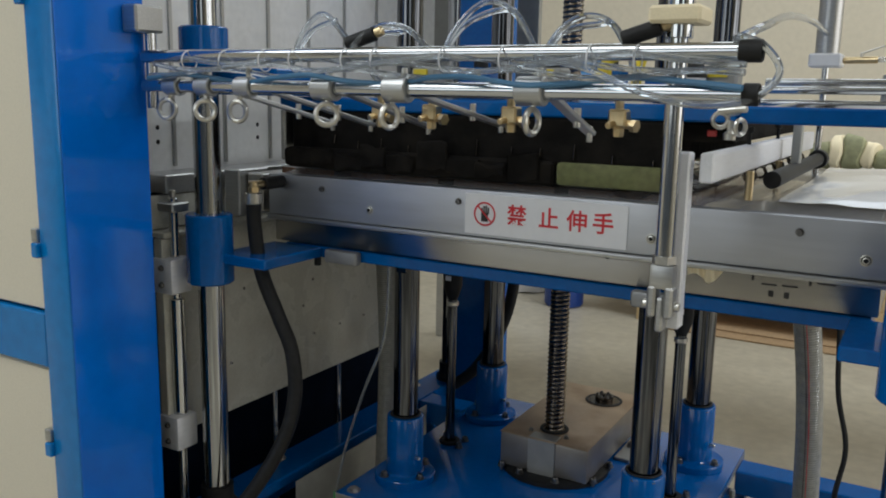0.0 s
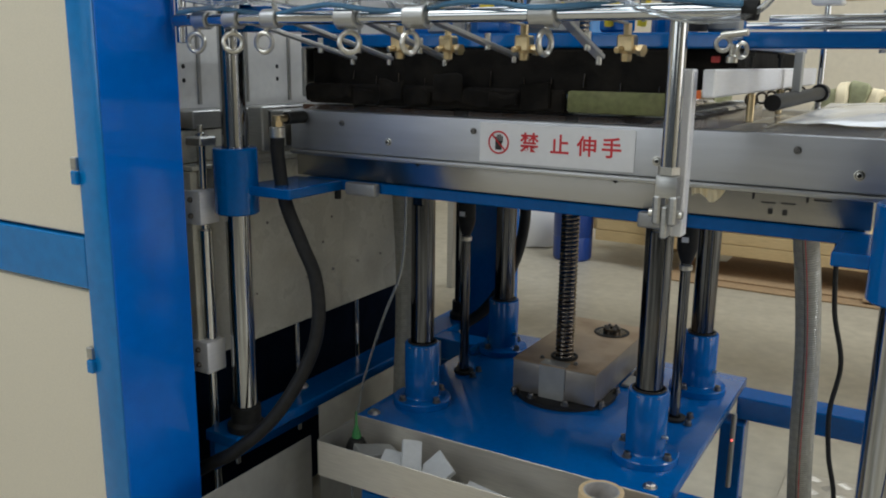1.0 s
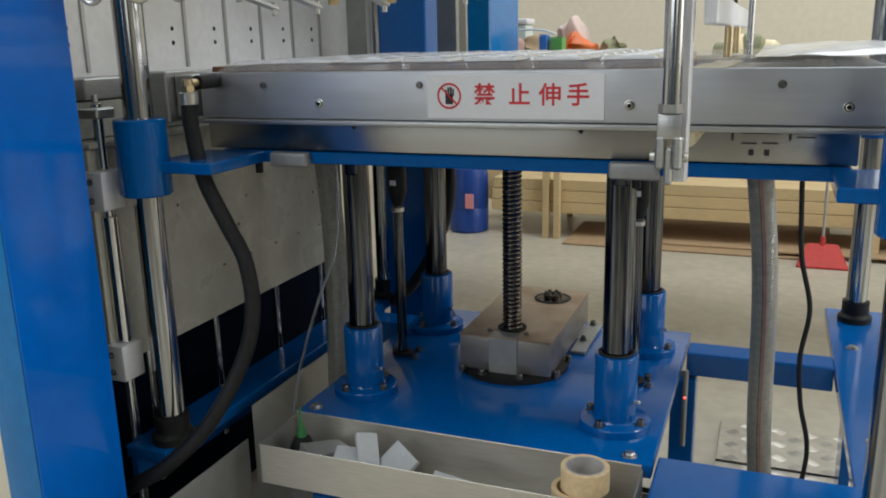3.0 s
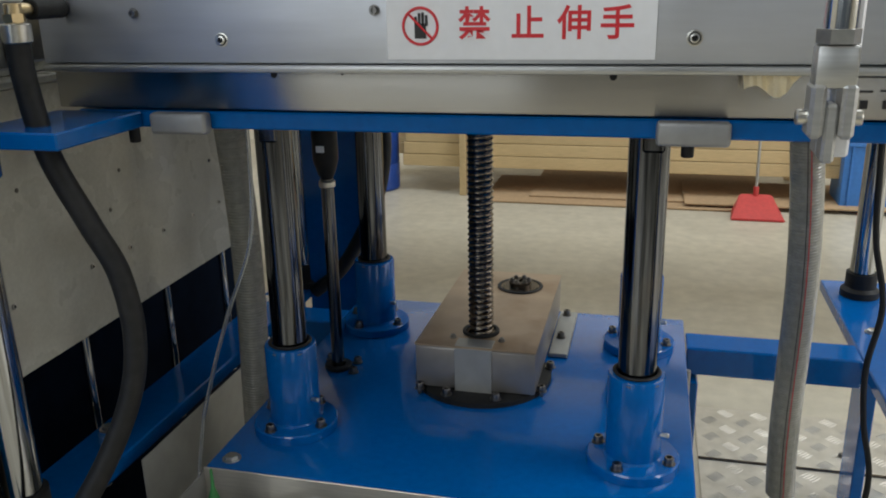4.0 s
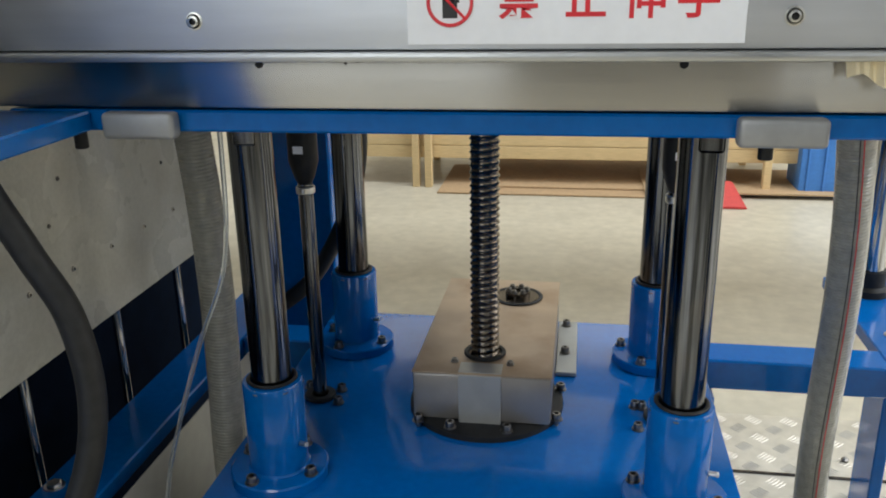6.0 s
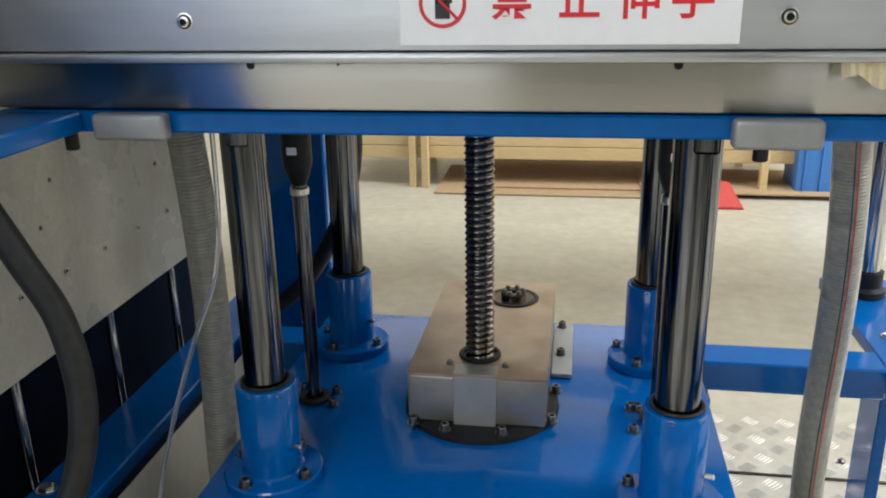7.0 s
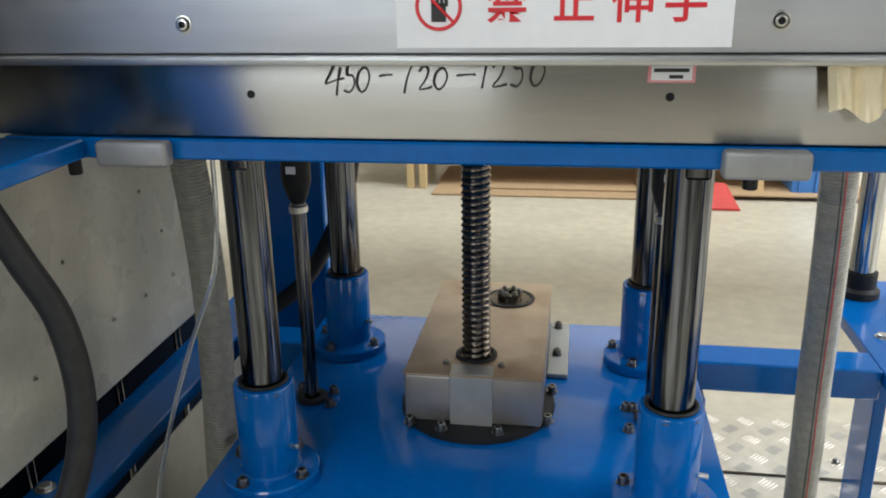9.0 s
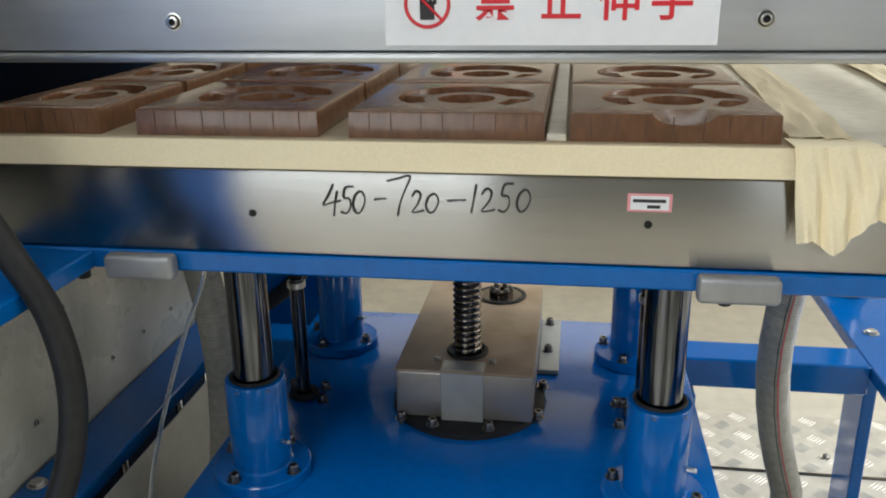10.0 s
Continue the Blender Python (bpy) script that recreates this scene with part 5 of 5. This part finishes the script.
bottle = thing("oil_bottle", (-1.23, 1.89, 0.494), "small dark oil bottle with a green spout in the tray", "bottle")
part("body", lathe(bmesh.new(), [(0, 0.494), (0.030, 0.494), (0.033, 0.50), (0.033, 0.56), (0.022, 0.585), (0.012, 0.59), (0, 0.59)], 20, Matrix.Translation((-1.23, 1.89, 0))), BLACK, bottle)
part("spout", lathe(bmesh.new(), [(0, 0.5905), (0.014, 0.5905), (0.012, 0.605), (0.004, 0.63), (0.0025, 0.67), (0, 0.671)], 14, Matrix.Translation((-1.23, 1.89, 0))), GREEN, bottle, "green spout")

# added black sheet: the floor's shade under the press put into colour
pan = thing("press_shade_sheet", (-0.9, 1.75, 0.004), "added black sheet standing in for the shade under the press", "drip pan")
part("sheet", solid(-1.34, -0.36, 1.52, 2.9, 0.004, 0.008, bevel=0.001), BLACK, pan)
for y in (1.518, 2.902):
    part("rim", solid(-1.34, -0.36, y - 0.002, y + 0.002, 0.0085, 0.03, bevel=0.0008), BLACK, pan)

# ---- checker plates on the floor ----
for k, (y0, y1) in enumerate(((3.235, 3.595), (2.40, 3.225))):
    cp = thing("checker_plate", (0.1, (y0 + y1) / 2, 0), "scuffed aluminium checker plate lying on the floor", "floor plate", "checker plates by the press")
    part("sheet", solid(-0.25, 0.52, y0, y1, 0.001, 0.008, bevel=0.0015), CHECKER, cp)
    bm = bmesh.new()
    n = 0
    yy = y0 + 0.03
    r = 0
    while yy < y1 - 0.03:
        xx = -0.20 + (0.058 if r % 2 else 0)
        while xx < 0.47:
            flip = 1 if r % 2 else -1
            for q in range(5):
                off = (q - 2) * 0.0105
                m = pose(xx + off * 0.71, yy + off * 0.71 * -flip, 0.0079, 0, 0, 45 * flip)
                tmp = [bm.verts.new(m @ Vector(p)) for p in ((-0.025, 0, 0), (0, -0.0042, 0), (0.025, 0, 0), (0, 0.0042, 0), (-0.012, 0, 0.0026), (0.012, 0, 0.0026))]
                for f in ((0, 1, 4), (1, 5, 4), (1, 2, 5), (2, 3, 5), (3, 4, 5), (3, 0, 4)):
                    bm.faces.new([tmp[i] for i in f])
            xx += 0.116
        yy += 0.058
        r += 1
    tread = part("tread", bm, CHECKER, cp)
    tagged(tread, kind="stuff")
hinge_rod = part("hinge_rod", rod(bmesh.new(), (-0.25, 3.23, 0.009), (0.52, 3.23, 0.009), 0.006, 10), SCREW, cp)
stone = lathe(bmesh.new(), [(0, 0.0085), (0.010, 0.010), (0.013, 0.016), (0.006, 0.024), (0, 0.026)], 7, Matrix.Translation((0.21, 3.33, 0)))
single("nut", stone, BOLT, (0.21, 3.33, 0.009), "small dark nut lying on the checker plate", "nut")

# ---- far side of the hall: timber, drum, crate, dustpan ----
stack = thing("timber_stack", (-0.8, 7.1, 0), "stack of pale timber boards on wooden trestle legs", "timber stack")
for k, (x, y) in enumerate(((-1.80, 6.62), (-1.71, 6.62), (0.60, 6.62), (-1.80, 7.5), (0.60, 7.5))):
    part("trestle_leg", solid(x - 0.025, x + 0.025, y, y + 0.06, 0, 0.62, bevel=0.003), WOOD, stack)
random.seed(11)
for r in range(3):
    z = 0.20 + 0.092 * r
    for c in range(4):
        x0 = -2.30 + 0.04 * random.random() - (0.25 if c == 2 else 0)
        y0 = 6.70 + 0.22 * c
        part("board", solid(x0, 0.85 + 0.1 * random.random(), y0, y0 + 0.21, z, z + 0.088, bevel=0.004), WOOD, stack)
for k, (x0, x1, y0, y1, z) in enumerate(((-1.62, 0.12, 6.45, 7.3, 0.003), (-1.3, 0.35, 6.60, 7.5, 0.016), (-0.2, 1.3, 6.5, 7.2, 0.029))):
    bm = solid(x0, x1, y0, y1, z, z + 0.011, bevel=0.001)
    bmesh.ops.subdivide_edges(bm, edges=bm.edges, cuts=3, use_grid_fill=True)
    for v in bm.verts:
        v.co.x += 0.02 * noise.noise(v.co * 3)
    single("cardboard_sheet", bm, CARD, ((x0 + x1) / 2, (y0 + y1) / 2, z), "flat brown cardboard sheet on the floor under the timber", "cardboard", "cardboard sheets on the floor")
drum = thing("plastic_drum", (-2.5, 6.75, 0), "blue plastic drum with a pink label", "drum")
part("body", lathe(bmesh.new(), [(0, 0), (0.15, 0), (0.165, 0.02), (0.168, 0.20), (0.163, 0.21), (0.168, 0.22), (0.168, 0.48), (0.155, 0.54), (0.09, 0.57), (0, 0.575)], 32, Matrix.Translation((-2.5, 6.75, 0))), DRUM_BLUE, drum)
part("lid", lathe(bmesh.new(), [(0, 0.576), (0.05, 0.576), (0.05, 0.60), (0, 0.602)], 20, Matrix.Translation((-2.44, 6.72, 0))), BLACK, drum)
part("label", solid(-2.47, -2.40, 6.575, 6.59, 0.22, 0.34, bevel=0.002), PINK, drum)
sack = lathe(bmesh.new(), [(0, 0), (0.20, 0.01), (0.24, 0.12), (0.22, 0.32), (0.15, 0.46), (0.05, 0.52), (0, 0.52)], 24, Matrix.Translation((-3.0, 7.1, 0)))
for v in sack.verts:
    v.co += 0.03 * noise.noise_vector(v.co * 6)
single("sack", sack, SIGN_WHITE, (-3.0, 7.1, 0), "slumped white woven sack on the floor", "sack")
crate = thing("plastic_crate", (0.86, 6.75, 0), "blue plastic crate on the floor", "crate")
part("bottom", solid(0.80, 1.10, 6.60, 6.95, 0, 0.01, bevel=0.003), CRATE_BLUE, crate)
for x0, x1, y0, y1 in ((0.80, 1.10, 6.60, 6.615), (0.80, 1.10, 6.935, 6.95), (0.80, 0.815, 6.616, 6.934), (1.085, 1.10, 6.616, 6.934)):
    part("side", solid(x0, x1, y0, y1, 0.011, 0.46, bevel=0.003), CRATE_BLUE, crate)
for x in (0.84, 0.945, 1.05):
    part("rib", solid(x, x + 0.012, 6.588, 6.5995, 0.02, 0.44, bevel=0.003), CRATE_BLUE, crate)
part("rim", solid(0.79, 1.11, 6.588, 6.60, 0.441, 0.47, bevel=0.004), CRATE_BLUE, crate)
pan = thing("dustpan", (0.25, 6.35, 0), "red plastic dustpan with a long thin pole", "dustpan")
bm = bmesh.new()
corners = [(-0.17, -0.12, 0.0), (0.17, -0.12, 0.0), (0.15, 0.13, 0.0), (-0.15, 0.13, 0.0), (-0.17, -0.12, 0.01), (0.17, -0.12, 0.01), (0.10, 0.12, 0.13), (-0.10, 0.12, 0.13)]
vs = [bm.verts.new(Vector(c) + Vector((0.25, 6.36, 0.001))) for c in corners]
for f in ((0, 3, 2, 1), (4, 5, 6, 7), (0, 1, 5, 4), (1, 2, 6, 5), (2, 3, 7, 6), (3, 0, 4, 7)):
    bm.faces.new([vs[i] for i in f])
bmesh.ops.bevel(bm, geom=bm.edges, offset=0.008, segments=2, affect="EDGES")
part("pan", bm, RED_PLASTIC, pan)
part("pole", rod(bmesh.new(), (0.25, 6.47, 0.10), (0.25, 6.53, 0.75), 0.010, 12), STEEL_DULL, pan)
part("socket", rod(bmesh.new(), (0.25, 6.465, 0.09), (0.25, 6.475, 0.18), 0.018, 12), RED_PLASTIC, pan)

# ---- behind the press at working height ----
back = thing("rear_cabinet", (-1.9, 4.4, 0), "blue cabinet with a grey door behind the press", "cabinet")
part("body", solid(-2.12, -1.49, 4.30, 4.8, 1.401, 1.95, bevel=0.008), BLUE_POST, back)
part("door", solid(-1.88, -1.61, 4.285, 4.2985, 1.43, 1.92, bevel=0.005), PANEL, back, "pale grey metal door")
bench = thing("work_bench", (-0.4, 5.0, 0), "plain grey steel work bench", "bench")
part("top", solid(-2.95, 1.6, 4.26, 5.4, 1.36, 1.40, bevel=0.004), STEEL_DULL, bench)
for x in (-2.93, 1.52):
    for y in (4.30, 5.32):
        part("leg", solid(x, x + 0.05, y, y + 0.05, 0, 1.359, bevel=0.003), STEEL_DULL, bench)


def heap(name, at, size, mat, label, category, seed_no):
    bm = bmesh.new()
    bmesh.ops.create_icosphere(bm, subdivisions=4, radius=1)
    for v in bm.verts:
        n = noise.noise_vector(v.co * 1.7 + Vector((seed_no, 0, 0)))
        v.co = v.co + n * 0.5
        v.co = Vector((v.co.x * size[0], v.co.y * size[1], max(v.co.z, -0.4) * size[2]))
    low = min(v.co.z for v in bm.verts)
    bmesh.ops.translate(bm, vec=Vector(at) + Vector((0, 0, -low)), verts=bm.verts)
    single(name, bm, mat, at, label, category)


heap("wrapping_paper", (-1.62, 4.97, 1.401), (0.15, 0.10, 0.125), ROSE_PAPER, "crumpled rose-brown wrapping paper on the bench", "paper", 1)
heap("wrapping_paper", (-1.45, 5.00, 1.401), (0.13, 0.10, 0.115), CARD, "crumpled brown wrapping paper on the bench", "paper", 2)
heap("wrapping_paper", (-1.74, 5.12, 1.401), (0.10, 0.10, 0.15), BAND, "crumpled olive wrapping sheet on the bench", "paper", 4)
heap("plastic_bag", (-1.20, 5.00, 1.401), (0.12, 0.08, 0.13), ORANGE, "crumpled orange-red plastic bag on the bench", "bag", 9)
heap("plastic_bag", (-1.26, 5.17, 1.401), (0.10, 0.08, 0.20), PALE_PINK, "slumped pale pink plastic bag on the bench", "bag", 12)
heap("plastic_bag", (-1.02, 5.10, 1.401), (0.08, 0.07, 0.12), BAND, "dull olive plastic bag on the bench", "bag", 15)
mint = thing("storage_box", (-1.655, 5.22, 1.401), "pale mint plastic storage box with a lid", "storage box")
part("body", solid(-1.75, -1.56, 5.20, 5.36, 1.401, 1.665, bevel=0.012, seg=2), MINT, mint)
part("lid", solid(-1.76, -1.55, 5.19, 5.37, 1.666, 1.70, bevel=0.010, seg=2), SIGN_WHITE, mint)
single("packing_strap", sweep(bmesh.new(), [(-1.66, 4.84, 1.402), (-1.635, 4.84, 1.50), (-1.60, 4.84, 1.575), (-1.54, 4.85, 1.62), (-1.45, 4.86, 1.632), (-1.36, 4.87, 1.625), (-1.29, 4.88, 1.60)], 0.006, 8, 8), SIGN_WHITE, (-1.5, 4.85, 1.402), "white packing strap arching over the paper", "strap")
roll = thing("cloth_roll", (-0.25, 4.97, 1.401), "rolled olive and cream cloth lying on the bench", "cloth roll")
for x0, x1, r, mt in ((-0.46, -0.36, 0.075, BAND), (-0.359, -0.30, 0.085, CLOTH), (-0.299, -0.21, 0.088, BAND), (-0.209, -0.15, 0.080, CLOTH), (-0.149, -0.05, 0.062, BAND)):
    bm = rod(bmesh.new(), (x0, 4.97, 1.402 + r), (x1, 4.96, 1.402 + r), r, 20, 0.012)
    bmesh.ops.subdivide_edges(bm, edges=bm.edges, cuts=1)
    for v in bm.verts:
        v.co += 0.022 * noise.noise_vector(v.co * 9)
        v.co.z = max(v.co.z, 1.402)
    part("band", bm, mt, roll)
for x, w, h, mt, lb in ((-1.275, 0.075, 0.185, LEAF, "bright green plastic carton on the bench"), (-1.35, 0.045, 0.20, CRATE_BLUE, "narrow blue carton on the bench")):
    c = thing("carton", (x, 4.84, 1.401), lb, "carton")
    part("body", solid(x - w / 2, x + w / 2, 4.80, 4.88, 1.401, 1.401 + h, bevel=0.006), mt, c)
    part("flap", solid(x - w / 2, x + w / 2, 4.802, 4.84, 1.402 + h, 1.405 + h, bevel=0.001), mt, c)

# thin steel pipes of the feed side
feed = thing("feed_pipes", (0.2, 2.9, 1.75), "row of slim steel pipes on the feed side", "pipes")
for z, y, x0, x1 in ((1.775, 2.75, -0.55, -0.02), (1.797, 2.78, -0.35, -0.02), (1.738, 2.75, -0.55, 1.2), (1.722, 2.79, -0.4, 1.2)):
    part("pipe", rod(bmesh.new(), (x0, y, z), (x1, y, z), 0.011), CHROME_BRIGHT, feed)
for x in (-0.04, 0.75):
    part("upright", rod(bmesh.new(), (x, 2.81, 1.70 if x < 0 else 0.001), (x, 2.81, 1.82), 0.012), STEEL_DULL, feed)
sp = thing("support_rod", (-0.215, 2.965, 1.53), "thin steel rod below a silver cylinder", "cylinder")
part("rod", rod(bmesh.new(), (-0.215, 2.965, 1.526), (-0.215, 2.965, 1.86), 0.0095), CHROME_BRIGHT, sp)
part("barrel", rod(bmesh.new(), (-0.215, 2.965, 1.87), (-0.215, 2.965, 2.2), 0.034), STEEL_DULL, sp)
part("end_cap", solid(-0.26, -0.17, 2.92, 3.01, 1.845, 1.885, bevel=0.005), SIGN_WHITE, sp)


def motions():
    """The platens, the mould board, the side panel and the hoses in time."""
    sink = [(0.0, 0.0), (8.0, 0.0), (8.82, 0.0), (8.9, -0.004), (9.0, -0.036), (9.1, -0.085), (9.2, -0.134), (9.3, -0.176), (9.4, -0.201), (9.5, -0.2095), (9.7, -0.2095), (10.0, -0.2095)]
    for ob in (platen, board):
        x, y, z = ob.location
        walk(ob, [(t, pose(x, y, z + d)) for t, d in sink])
    x, y, z = upper.location
    lift = [(0.0, 0.0), (0.6, 0.0), (1.1, 0.0), (1.2, 0.027), (1.3, 0.065), (1.4, 0.13), (1.5, 0.22), (1.6, 0.31), (1.8, 0.47), (2.0, 0.62), (2.3, 0.79), (2.6, 0.85), (6.0, 0.85), (10.0, 0.85)]
    walk(upper, [(t, pose(x, y, z + d)) for t, d in lift])
    x, y, z = slide.location
    shift = [(0.0, 0.0), (5.0, 0.0), (7.95, 0.0), (8.0, -0.008), (8.1, -0.05), (8.2, -0.14), (8.3, -0.22), (8.4, -0.265), (8.5, -0.28), (8.8, -0.28), (8.9, -0.26), (9.0, -0.165), (9.1, -0.05), (9.2, -0.01), (9.3, 0.0), (9.5, 0.0), (9.6, -0.01), (9.7, -0.075), (9.8, -0.20), (9.9, -0.255), (10.0, -0.267)]
    walk(slide, [(t, pose(x, y, z + d)) for t, d in shift])
    for h, made, top, low, bow in HOSES:
        for ob, i, n, length in made:
            walk(ob, [(t, hose_pose(top, low, bow, -d, i, n)) for t, d in sink])


motions()
